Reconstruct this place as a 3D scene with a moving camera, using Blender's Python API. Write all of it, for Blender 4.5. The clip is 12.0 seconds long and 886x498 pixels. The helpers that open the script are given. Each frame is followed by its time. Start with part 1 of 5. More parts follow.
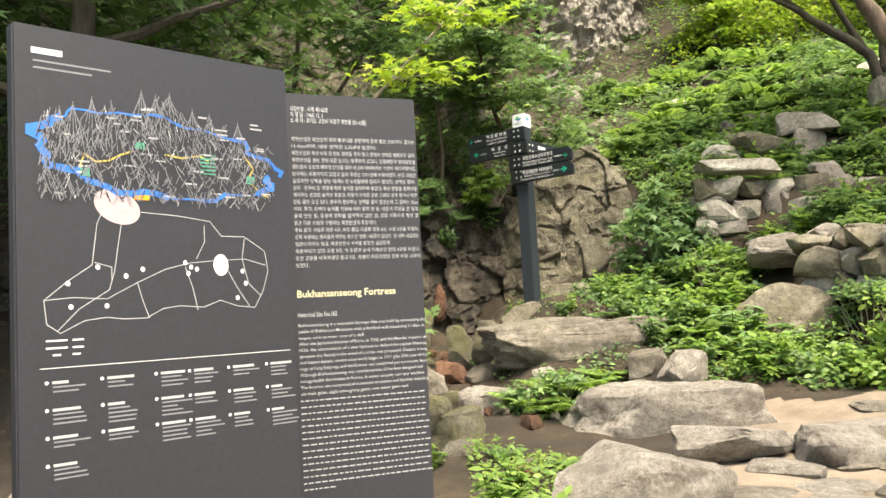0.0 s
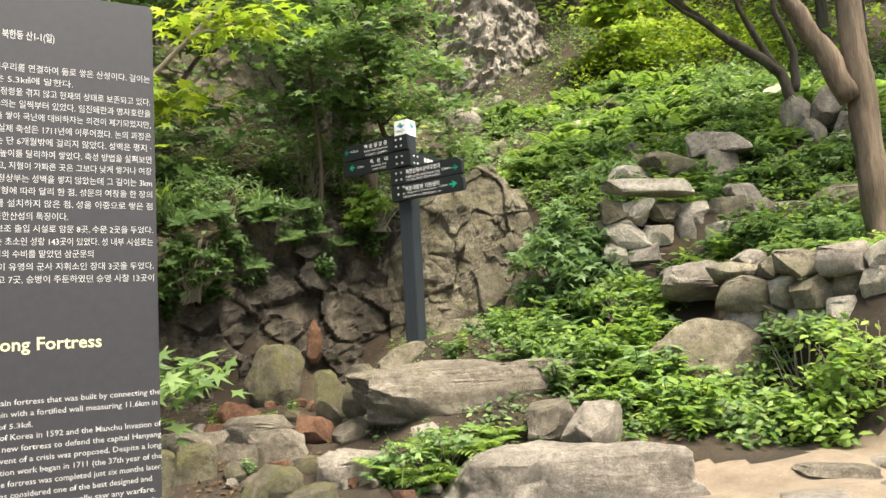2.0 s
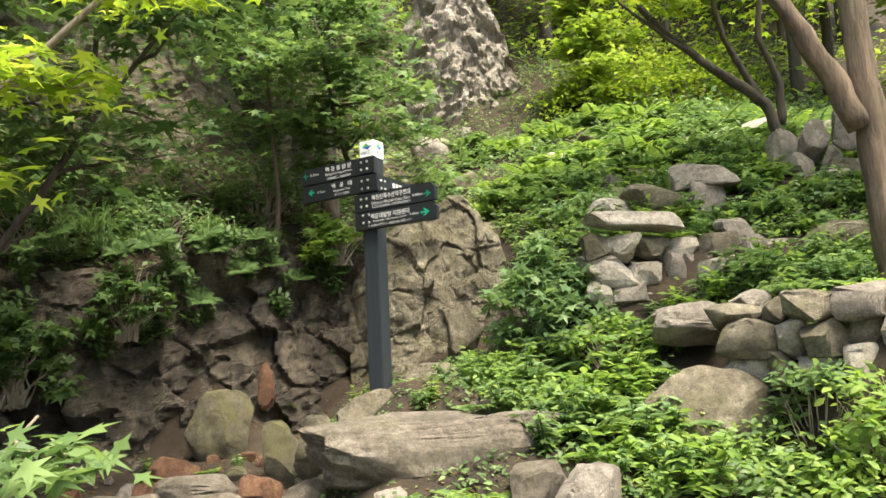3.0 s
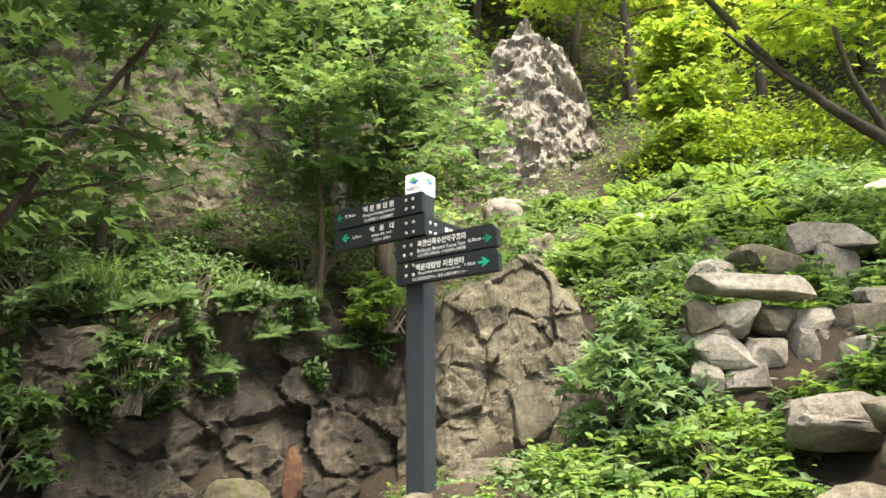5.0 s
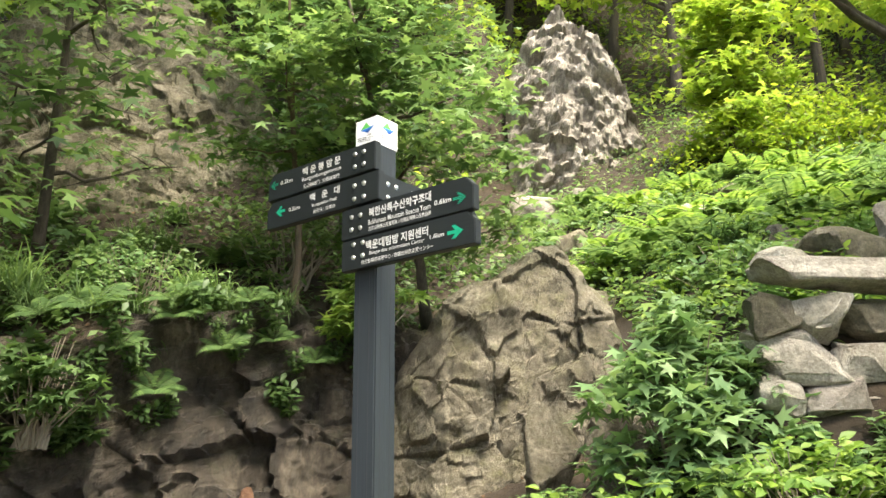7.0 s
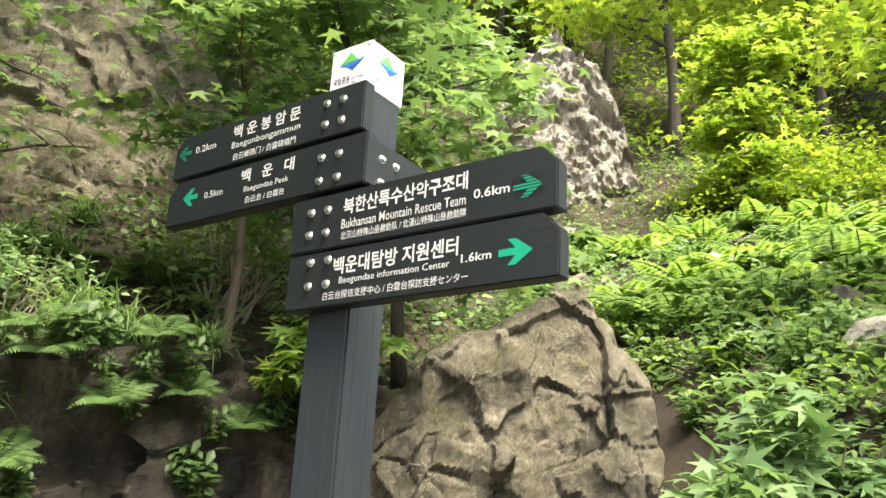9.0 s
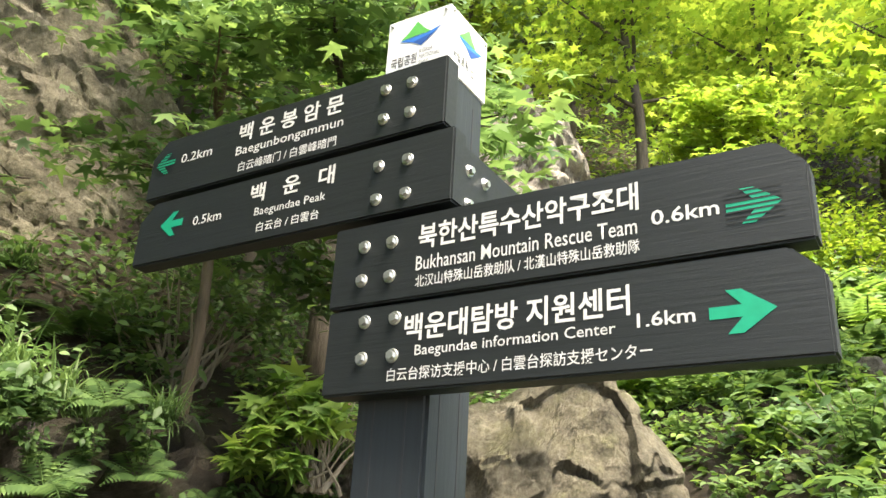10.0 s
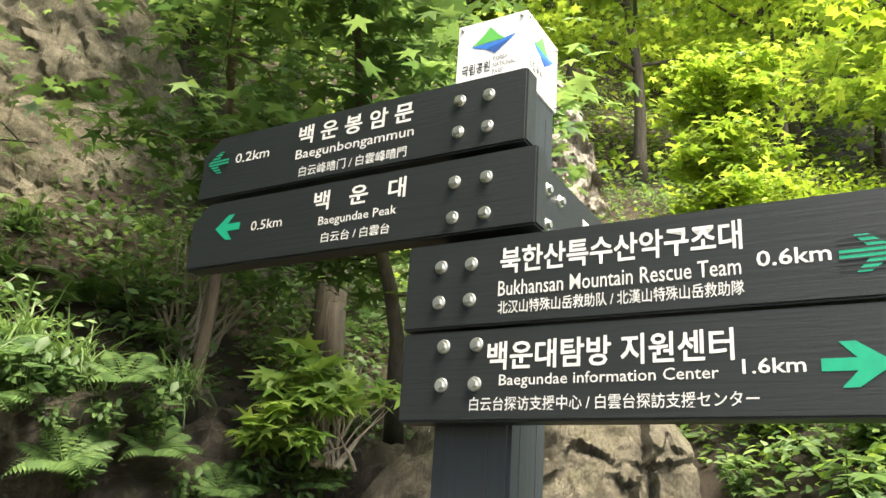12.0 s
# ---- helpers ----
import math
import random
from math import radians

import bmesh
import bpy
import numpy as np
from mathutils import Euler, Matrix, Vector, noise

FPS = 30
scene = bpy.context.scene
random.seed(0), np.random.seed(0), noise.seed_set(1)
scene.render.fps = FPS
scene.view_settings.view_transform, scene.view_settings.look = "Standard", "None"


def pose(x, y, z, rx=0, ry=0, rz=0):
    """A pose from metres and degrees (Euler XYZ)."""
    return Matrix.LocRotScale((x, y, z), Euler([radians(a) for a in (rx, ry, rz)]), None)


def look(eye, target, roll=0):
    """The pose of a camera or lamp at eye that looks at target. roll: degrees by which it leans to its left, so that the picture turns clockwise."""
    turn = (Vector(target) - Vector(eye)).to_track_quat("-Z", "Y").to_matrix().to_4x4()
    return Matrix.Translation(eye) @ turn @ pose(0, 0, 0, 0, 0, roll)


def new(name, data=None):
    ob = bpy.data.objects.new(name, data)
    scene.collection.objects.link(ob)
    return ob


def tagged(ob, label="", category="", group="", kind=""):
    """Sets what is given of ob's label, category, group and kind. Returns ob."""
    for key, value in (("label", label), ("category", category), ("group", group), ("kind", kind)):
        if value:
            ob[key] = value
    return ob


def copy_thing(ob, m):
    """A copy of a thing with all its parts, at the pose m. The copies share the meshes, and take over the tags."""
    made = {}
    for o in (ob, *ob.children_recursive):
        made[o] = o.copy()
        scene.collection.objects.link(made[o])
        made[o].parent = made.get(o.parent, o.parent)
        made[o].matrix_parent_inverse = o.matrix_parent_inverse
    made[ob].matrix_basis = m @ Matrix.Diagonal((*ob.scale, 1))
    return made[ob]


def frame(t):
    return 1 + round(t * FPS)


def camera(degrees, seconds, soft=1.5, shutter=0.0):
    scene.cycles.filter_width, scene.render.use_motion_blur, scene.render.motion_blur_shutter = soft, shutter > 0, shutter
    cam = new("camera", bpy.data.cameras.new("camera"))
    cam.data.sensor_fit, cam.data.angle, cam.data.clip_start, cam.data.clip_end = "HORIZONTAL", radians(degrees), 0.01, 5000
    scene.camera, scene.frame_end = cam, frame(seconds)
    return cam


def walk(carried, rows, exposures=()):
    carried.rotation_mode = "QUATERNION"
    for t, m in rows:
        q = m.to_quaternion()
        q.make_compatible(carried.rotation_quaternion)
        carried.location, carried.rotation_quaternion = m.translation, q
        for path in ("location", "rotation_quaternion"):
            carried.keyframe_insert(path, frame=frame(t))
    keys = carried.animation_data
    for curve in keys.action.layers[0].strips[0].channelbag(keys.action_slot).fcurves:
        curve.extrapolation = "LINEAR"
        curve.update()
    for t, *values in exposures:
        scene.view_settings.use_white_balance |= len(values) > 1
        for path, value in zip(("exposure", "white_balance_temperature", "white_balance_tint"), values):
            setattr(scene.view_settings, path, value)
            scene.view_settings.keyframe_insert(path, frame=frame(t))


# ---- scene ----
cam = camera(56.1, 12.0)
METRES, EYE, TILT, LEAN, TURN = 9.3, 1.5, 0.0, 0.0, 0.0
ROWS = [
    (0.0, 0.0, 0.0, 0.0, 0.24, 4.56, 3.05),
    (0.5, 0.0217, 0.0382, 0.0031, 1.61, 5.23, 2.37),
    (1.0, 0.0228, 0.0841, 0.0053, -5.04, 5.82, 2.3),
    (1.5, 0.026, 0.1219, 0.005, -7.48, 5.76, 2.62),
    (2.0, 0.0413, 0.1694, 0.0069, -6.25, 6.5, 3.44),
    (2.5, 0.0448, 0.2113, 0.0071, -7.25, 6.59, 4.13),
    (3.0, 0.0442, 0.268, 0.0173, -9.03, 8.91, 3.03),
    (3.5, 0.0588, 0.3264, 0.0256, -7.29, 9.95, 1.21),
    (5.5, 0.0924, 0.4793, 0.0344, -3.02, 15.37, 0.7),
    (6.0, 0.1081, 0.5195, 0.0336, -2.07, 15.63, 0.45),
    (6.5, 0.126, 0.5625, 0.0369, -2.71, 15.61, 0.87),
    (7.0, 0.1439, 0.6285, 0.053, -0.78, 15.62, 0.58),
    (9.0, 0.1252, 0.8321, 0.1084, -4.74, 18.18, -3.0),
    (9.5, 0.1048, 0.8776, 0.1161, -6.13, 18.97, -3.29),
    (10.0, 0.0955, 0.9178, 0.1324, -8.56, 22.45, -3.05),
    (10.5, 0.0856, 0.9265, 0.1392, -9.8, 22.39, -4.01),
    (11.0, 0.0751, 0.9245, 0.1443, -9.71, 22.19, -4.41),
    (11.5, 0.0741, 0.9207, 0.1454, -9.81, 21.39, -4.45),
    (12.0, 0.0763, 0.9201, 0.1453, -9.81, 19.45, -3.88),
]
walk(cam, [(t, pose(0, 0, EYE, TILT, LEAN, TURN) @ pose(METRES * x, METRES * y, METRES * z, 90 + pitch, roll, yaw)) for t, x, y, z, yaw, pitch, roll in ROWS],
     [(0.0, 1.68, 7300, 8), (2.5, 1.64, 7300, 8), (3.5, 1.85, 7300, 8), (6.0, 2.08, 7200, 8), (9.0, 2.28, 7300, 8), (12.0, 2.28, 7400, 8)])

# ---------------------------------------------------------------- light
SUN_EL, SUN_AZ = 64.0, 150.0
world = bpy.data.worlds.new("world")
scene.world = world
world.use_nodes = True
wn = world.node_tree
sky = wn.nodes.new("ShaderNodeTexSky")
sky.sky_type, sky.sun_disc = "NISHITA", False
sky.sun_elevation, sky.sun_rotation = radians(SUN_EL), radians(SUN_AZ)
sky.air_density, sky.dust_density = 1.0, 3.0
wn.links.new(sky.outputs[0], wn.nodes["Background"].inputs[0])
wn.nodes["Background"].inputs[1].default_value = 0.15
sun = new("sun", bpy.data.lights.new("sun", "SUN"))
sun.data.energy, sun.data.angle, sun.data.color = 3.6, radians(30), (1.0, 0.96, 0.88)
sun.matrix_world = look((6 * math.sin(radians(SUN_AZ)), 6 * math.cos(radians(SUN_AZ)), 6 * math.tan(radians(SUN_EL)) + 4), (0, 0, 4))


# ---------------------------------------------------------------- materials
def nodes_of(name, rough=0.8, metal=0.0):
    m = bpy.data.materials.new(name)
    m.use_nodes = True
    nt = m.node_tree
    b = nt.nodes["Principled BSDF"]
    b.inputs["Roughness"].default_value, b.inputs["Metallic"].default_value = rough, metal
    return m, nt, b


def coords(nt, kind="Object"):
    return nt.nodes.new("ShaderNodeTexCoord").outputs[kind]


def noise_tex(nt, vec, scale, detail=6, rough=0.6, stretch=None):
    if stretch:
        mp = nt.nodes.new("ShaderNodeMapping")
        mp.inputs["Scale"].default_value = stretch
        nt.links.new(vec, mp.inputs["Vector"])
        vec = mp.outputs[0]
    n = nt.nodes.new("ShaderNodeTexNoise")
    n.inputs["Scale"].default_value, n.inputs["Detail"].default_value, n.inputs["Roughness"].default_value = scale, detail, rough
    nt.links.new(vec, n.inputs["Vector"])
    return n.outputs["Fac"]


def ramp(nt, fac, *stops):
    r = nt.nodes.new("ShaderNodeValToRGB")
    while len(r.color_ramp.elements) < len(stops):
        r.color_ramp.elements.new(0.5)
    for e, (p, c) in zip(r.color_ramp.elements, stops):
        e.position = p
        e.color = (*c, 1) if len(c) == 3 else c
    nt.links.new(fac, r.inputs[0])
    return r.outputs[0]


def mix(nt, fac, a, b, kind="MIX"):
    n = nt.nodes.new("ShaderNodeMix")
    n.data_type, n.blend_type = "RGBA", kind
    for sock, val in ((n.inputs[0], fac), (n.inputs[6], a), (n.inputs[7], b)):
        if isinstance(val, (int, float)):
            sock.default_value = val
        elif isinstance(val, tuple):
            sock.default_value = (*val, 1)
        else:
            nt.links.new(val, sock)
    return n.outputs[2]


def bump(nt, b, height, strength, dist):
    n = nt.nodes.new("ShaderNodeBump")
    n.inputs["Strength"].default_value, n.inputs["Distance"].default_value = strength, dist
    nt.links.new(height, n.inputs["Height"])
    nt.links.new(n.outputs[0], b.inputs["Normal"])


def up_facing(nt, lo, hi):
    g = nt.nodes.new("ShaderNodeNewGeometry")
    s = nt.nodes.new("ShaderNodeSeparateXYZ")
    nt.links.new(g.outputs["Normal"], s.inputs[0])
    r = nt.nodes.new("ShaderNodeMapRange")
    r.inputs[1].default_value, r.inputs[2].default_value = lo, hi
    nt.links.new(s.outputs[2], r.inputs[0])
    return r.outputs[0]


def times(nt, a, b):
    n = nt.nodes.new("ShaderNodeMath")
    n.operation = "MULTIPLY"
    for s, v in zip(n.inputs, (a, b)):
        if isinstance(v, (int, float)):
            s.default_value = v
        else:
            nt.links.new(v, s)
    return n.outputs[0]


def rock_mat(name, dark, mid, light, moss=0.3, moss_col=(0.12, 0.115, 0.04), rough=0.85, streak=False, lichen=0.4):
    m, nt, b = nodes_of(name, rough)
    w = nt.nodes.new("ShaderNodeNewGeometry").outputs["Position"]
    big = noise_tex(nt, w, 3.0, 10, 0.72, (1, 1, 0.35) if streak else None)
    col = ramp(nt, big, (0.28, dark), (0.5, mid), (0.72, light))
    mottle = noise_tex(nt, w, 13, 9, 0.8, (1, 1, 0.5) if streak else None)
    col = mix(nt, 0.6, col, ramp(nt, mottle, (0.34, (0.26, 0.26, 0.25)), (0.5, (0.5, 0.5, 0.48)), (0.66, (0.8, 0.8, 0.78))), "OVERLAY")
    grain = noise_tex(nt, w, 60, 4, 0.7)
    col = mix(nt, 0.5, col, ramp(nt, grain, (0.3, (0.35, 0.34, 0.33)), (0.7, (0.75, 0.74, 0.72))), "OVERLAY")
    patch = noise_tex(nt, w, 7, 8, 0.75)
    col = mix(nt, times(nt, ramp(nt, patch, (0.58, (0, 0, 0)), (0.66, (1, 1, 1))), lichen), col, light)
    crack = nt.nodes.new("ShaderNodeTexVoronoi")
    crack.feature = "DISTANCE_TO_EDGE"
    crack.inputs["Scale"].default_value = 1.7
    wob = nt.nodes.new("ShaderNodeVectorMath")
    wob.operation = "MULTIPLY_ADD"
    nz = nt.nodes.new("ShaderNodeTexNoise")
    nz.inputs["Scale"].default_value = 3.0
    nt.links.new(w, nz.inputs["Vector"])
    nt.links.new(nz.outputs["Color"], wob.inputs[0])
    wob.inputs[1].default_value = (1.1, 1.1, 1.1)
    nt.links.new(w, wob.inputs[2])
    nt.links.new(wob.outputs[0], crack.inputs["Vector"])
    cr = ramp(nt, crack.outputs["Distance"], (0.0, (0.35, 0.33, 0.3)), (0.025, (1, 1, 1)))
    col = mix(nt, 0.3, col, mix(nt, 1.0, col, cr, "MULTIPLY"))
    mo = noise_tex(nt, w, 3.5, 8, 0.7)
    mf = times(nt, ramp(nt, mo, (0.62 - 0.3 * moss, (0, 0, 0)), (0.75 - 0.3 * moss, (1, 1, 1))), up_facing(nt, -0.5, 0.6))
    col = mix(nt, times(nt, mf, min(1.0, 0.35 + moss)), col, moss_col)
    nt.links.new(col, b.inputs["Base Color"])
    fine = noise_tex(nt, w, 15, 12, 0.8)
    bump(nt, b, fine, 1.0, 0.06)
    # shade in the bump's hollows, painted into the base colour
    pit_shade = ramp(nt, fine, (0.36, (0.5, 0.48, 0.45)), (0.52, (1, 1, 1)))
    nt.links.new(mix(nt, 0.75, col, mix(nt, 1.0, col, pit_shade, "MULTIPLY")), b.inputs["Base Color"])
    return m


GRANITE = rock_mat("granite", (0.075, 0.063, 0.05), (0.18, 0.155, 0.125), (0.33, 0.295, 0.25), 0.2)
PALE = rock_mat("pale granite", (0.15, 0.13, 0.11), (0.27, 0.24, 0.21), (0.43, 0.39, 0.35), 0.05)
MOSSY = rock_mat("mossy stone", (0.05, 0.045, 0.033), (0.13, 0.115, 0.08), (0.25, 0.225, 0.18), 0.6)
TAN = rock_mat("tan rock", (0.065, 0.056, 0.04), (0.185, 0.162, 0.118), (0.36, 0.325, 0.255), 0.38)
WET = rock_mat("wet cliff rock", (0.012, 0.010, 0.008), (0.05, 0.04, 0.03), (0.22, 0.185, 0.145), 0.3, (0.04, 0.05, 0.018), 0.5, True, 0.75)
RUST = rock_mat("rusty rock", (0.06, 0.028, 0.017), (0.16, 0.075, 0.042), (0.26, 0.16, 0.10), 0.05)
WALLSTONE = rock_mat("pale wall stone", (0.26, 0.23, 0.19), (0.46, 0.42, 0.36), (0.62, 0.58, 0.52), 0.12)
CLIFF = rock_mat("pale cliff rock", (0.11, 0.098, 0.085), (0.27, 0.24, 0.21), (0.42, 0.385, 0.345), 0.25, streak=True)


def soil_mat():
    m, nt, b = nodes_of("forest soil", 0.95)
    w = coords(nt)
    col = ramp(nt, noise_tex(nt, w, 1.7, 8, 0.7), (0.3, (0.018, 0.013, 0.008)), (0.55, (0.042, 0.03, 0.019)), (0.75, (0.085, 0.063, 0.04)))
    col = mix(nt, 0.6, col, ramp(nt, noise_tex(nt, w, 45, 5, 0.8), (0.3, (0.3, 0.28, 0.24)), (0.7, (0.8, 0.76, 0.68))), "OVERLAY")
    nt.links.new(col, b.inputs["Base Color"])
    bump(nt, b, noise_tex(nt, w, 22, 8, 0.8), 1.0, 0.04)
    return m


def path_mat():
    m, nt, b = nodes_of("trodden path", 0.95)
    w = coords(nt)
    col = ramp(nt, noise_tex(nt, w, 2.4, 8, 0.7), (0.3, (0.13, 0.10, 0.075)), (0.7, (0.25, 0.205, 0.16)))
    col = mix(nt, 0.6, col, ramp(nt, noise_tex(nt, w, 70, 5, 0.8), (0.3, (0.3, 0.28, 0.25)), (0.7, (0.8, 0.77, 0.72))), "OVERLAY")
    nt.links.new(col, b.inputs["Base Color"])
    bump(nt, b, noise_tex(nt, w, 30, 8, 0.8), 0.8, 0.02)
    return m


def leaf_mat(name, dark, light, glow=0.45, rough=0.45):
    m, nt, b = nodes_of(name, rough)
    g = nt.nodes.new("ShaderNodeNewGeometry")
    col = ramp(nt, g.outputs["Random Per Island"], (0.0, dark), (0.65, tuple((a + c) / 2 for a, c in zip(dark, light))), (1.0, light))
    patchy = noise_tex(nt, g.outputs["Position"], 1.1, 3, 0.6)
    col = mix(nt, 0.55, col, ramp(nt, patchy, (0.3, (0.32, 0.36, 0.32)), (0.7, (0.66, 0.64, 0.55))), "OVERLAY")
    nt.links.new(col, b.inputs["Base Color"])
    b.inputs["Specular IOR Level"].default_value = 0.3
    t = nt.nodes.new("ShaderNodeBsdfTranslucent")
    nt.links.new(mix(nt, 1.0, col, (1.0, 1.0, 0.72), "MULTIPLY"), t.inputs["Color"])
    s = nt.nodes.new("ShaderNodeMixShader")
    s.inputs[0].default_value = glow
    nt.links.new(b.outputs[0], s.inputs[1])
    nt.links.new(t.outputs[0], s.inputs[2])
    nt.links.new(s.outputs[0], nt.nodes["Material Output"].inputs[0])
    return m


LEAF = leaf_mat("green leaf", (0.085, 0.16, 0.065), (0.25, 0.36, 0.14), 0.5)
# its depth also carries the shade of the SHADY plants on the rock face
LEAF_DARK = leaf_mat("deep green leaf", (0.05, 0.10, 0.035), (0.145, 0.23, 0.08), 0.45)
LEAF_BLUE = leaf_mat("blue green leaf", (0.14, 0.25, 0.11), (0.33, 0.46, 0.22), 0.45)
LEAF_BRIGHT = leaf_mat("bright leaf", (0.14, 0.26, 0.06), (0.35, 0.46, 0.13), 0.55)
LEAF_YELLOW = leaf_mat("yellow green leaf", (0.20, 0.33, 0.035), (0.46, 0.53, 0.08), 0.55)
LEAF_SUNNY = leaf_mat("sunlit yellow green leaf", (0.18, 0.30, 0.045), (0.42, 0.51, 0.10), 0.55)
LEAF_DRY = leaf_mat("dry leaf", (0.05, 0.03, 0.015), (0.16, 0.09, 0.045), 0.1, 0.8)
SOIL, PATHSOIL = soil_mat(), path_mat()


def bark_mat(name, a, c):
    m, nt, b = nodes_of(name, 0.9)
    w = coords(nt)
    f = noise_tex(nt, w, 14, 8, 0.7, (1, 1, 0.12))
    col = ramp(nt, f, (0.3, a), (0.7, c))
    col = mix(nt, ramp(nt, noise_tex(nt, w, 2.0, 5), (0.5, (0, 0, 0)), (0.75, (0.4, 0.4, 0.4))), col, (0.12, 0.13, 0.06))
    nt.links.new(col, b.inputs["Base Color"])
    bump(nt, b, f, 1.0, 0.03)
    return m


BARK = bark_mat("brown bark", (0.035, 0.024, 0.016), (0.20, 0.145, 0.10))
BARK_DARK = bark_mat("dark bark", (0.025, 0.02, 0.015), (0.10, 0.08, 0.06))
TWIG = bark_mat("pale twig", (0.16, 0.13, 0.10), (0.36, 0.31, 0.25))


def paint_mat(name, col, rough, grain=0.0, stretch=(1, 1, 1), depth=0.002, wear=(0.12, 0.13, 0.135)):
    m, nt, b = nodes_of(name, rough)
    w = coords(nt)
    f = noise_tex(nt, w, 40, 8, 0.7, stretch)
    c = mix(nt, 0.5, col, ramp(nt, f, (0.3, (0.32, 0.32, 0.32)), (0.7, (0.68, 0.68, 0.68))), "OVERLAY")
    worn = ramp(nt, noise_tex(nt, w, 9, 8, 0.8), (0.62, (0, 0, 0)), (0.8, (1, 1, 1)))
    c = mix(nt, times(nt, worn, 0.35), c, wear)
    nt.links.new(c, b.inputs["Base Color"])
    if grain:
        bump(nt, b, f, grain, depth)
    return m


BOARD = paint_mat("black stained timber", (0.009, 0.012, 0.0135), 0.5, 0.55, (0.12, 1, 3.2), 0.0016, (0.03, 0.034, 0.037))
POST = paint_mat("charcoal stained timber", (0.02, 0.026, 0.032), 0.5, 0.5, (2.2, 2.2, 0.08), 0.0016, (0.06, 0.068, 0.075))
PANEL = paint_mat("anthracite powder coat", (0.024, 0.0245, 0.030), 0.5, 0.1, (1, 1, 1), 0.0004, (0.032, 0.032, 0.037))


def plain(name, col, rough=0.5, metal=0.0):
    m, nt, b = nodes_of(name, rough, metal)
    f = noise_tex(nt, coords(nt), 35, 5, 0.7)
    c = mix(nt, 0.25, col, ramp(nt, f, (0.35, (0.36, 0.36, 0.36)), (0.65, (0.62, 0.62, 0.62))), "OVERLAY")
    nt.links.new(c, b.inputs["Base Color"])
    return m


WHITE = plain("white sheet", (0.78, 0.79, 0.80), 0.35)
INK = plain("white ink", (0.62, 0.62, 0.61), 0.5)
GREYINK = plain("grey ink", (0.21, 0.21, 0.22), 0.5)
PRINT = plain("off white print", (0.40, 0.40, 0.40), 0.5)
GOLD = plain("pale gold ink", (0.62, 0.58, 0.36), 0.5)
GREEN = plain("green reflective film", (0.0, 0.31, 0.175), 0.4)
STEEL = plain("zinc plated steel", (0.62, 0.62, 0.60), 0.32, 0.9)
BLUE = plain("blue ink", (0.03, 0.17, 0.55), 0.5)
NAVY = plain("navy ink", (0.02, 0.08, 0.30), 0.5)
LOGOGREEN = plain("logo green ink", (0.10, 0.42, 0.09), 0.5)
YELLOW = plain("ochre ink", (0.55, 0.42, 0.10), 0.5)
SEA = plain("sea green ink", (0.08, 0.30, 0.20), 0.5)
ORANGE = plain("orange ink", (0.75, 0.33, 0.02), 0.5)
PINK = plain("pale pink ink", (0.46, 0.36, 0.37), 0.5)
BLACKINK = plain("black ink", (0.03, 0.03, 0.035), 0.5)


# ---------------------------------------------------------------- mesh helpers
def part(name, bm, material, parent=None, label="", smooth=False):
    me = bpy.data.meshes.new(name)
    bm.to_mesh(me)
    bm.free()
    me.materials.append(material)
    if smooth:
        me.polygons.foreach_set("use_smooth", [True] * len(me.polygons))
    ob = new(name, me)
    ob.parent = parent
    return tagged(ob, label)


def sheet(name, verts, faces, material, parent=None, smooth=False):
    me = bpy.data.meshes.new(name)
    me.from_pydata([tuple(v) for v in verts], [], [tuple(f) for f in faces])
    me.materials.append(material)
    if smooth:
        me.polygons.foreach_set("use_smooth", [True] * len(me.polygons))
    me.update()
    ob = new(name, me)
    ob.parent = parent
    return ob


def thing(name, m, label, category, group=""):
    ob = new(name)
    ob.matrix_world = m
    return tagged(ob, label, category, group)


def slab(bm, x0, x1, y0, y1, z0, z1, bevel=0.0):
    r = bmesh.ops.create_cube(bm, size=1.0, matrix=Matrix.LocRotScale(((x0 + x1) / 2, (y0 + y1) / 2, (z0 + z1) / 2), None, (x1 - x0, y1 - y0, z1 - z0)))
    if bevel:
        es = list({e for v in r["verts"] for e in v.link_edges})
        bmesh.ops.bevel(bm, geom=es, offset=bevel, segments=2, affect="EDGES")
    return bm


def prism(bm, outline, y0, y1, bevel=0.0):
    """An outline of (x, z) drawn out from y0 to y1."""
    f = bm.faces.new([bm.verts.new((x, y0, z)) for x, z in outline])
    r = bmesh.ops.extrude_face_region(bm, geom=[f])
    bmesh.ops.translate(bm, vec=(0, y1 - y0, 0), verts=[v for v in r["geom"] if isinstance(v, bmesh.types.BMVert)])
    bmesh.ops.recalc_face_normals(bm, faces=bm.faces)
    if bevel:
        bmesh.ops.bevel(bm, geom=bm.edges[:], offset=bevel, segments=2, affect="EDGES")
    return bm


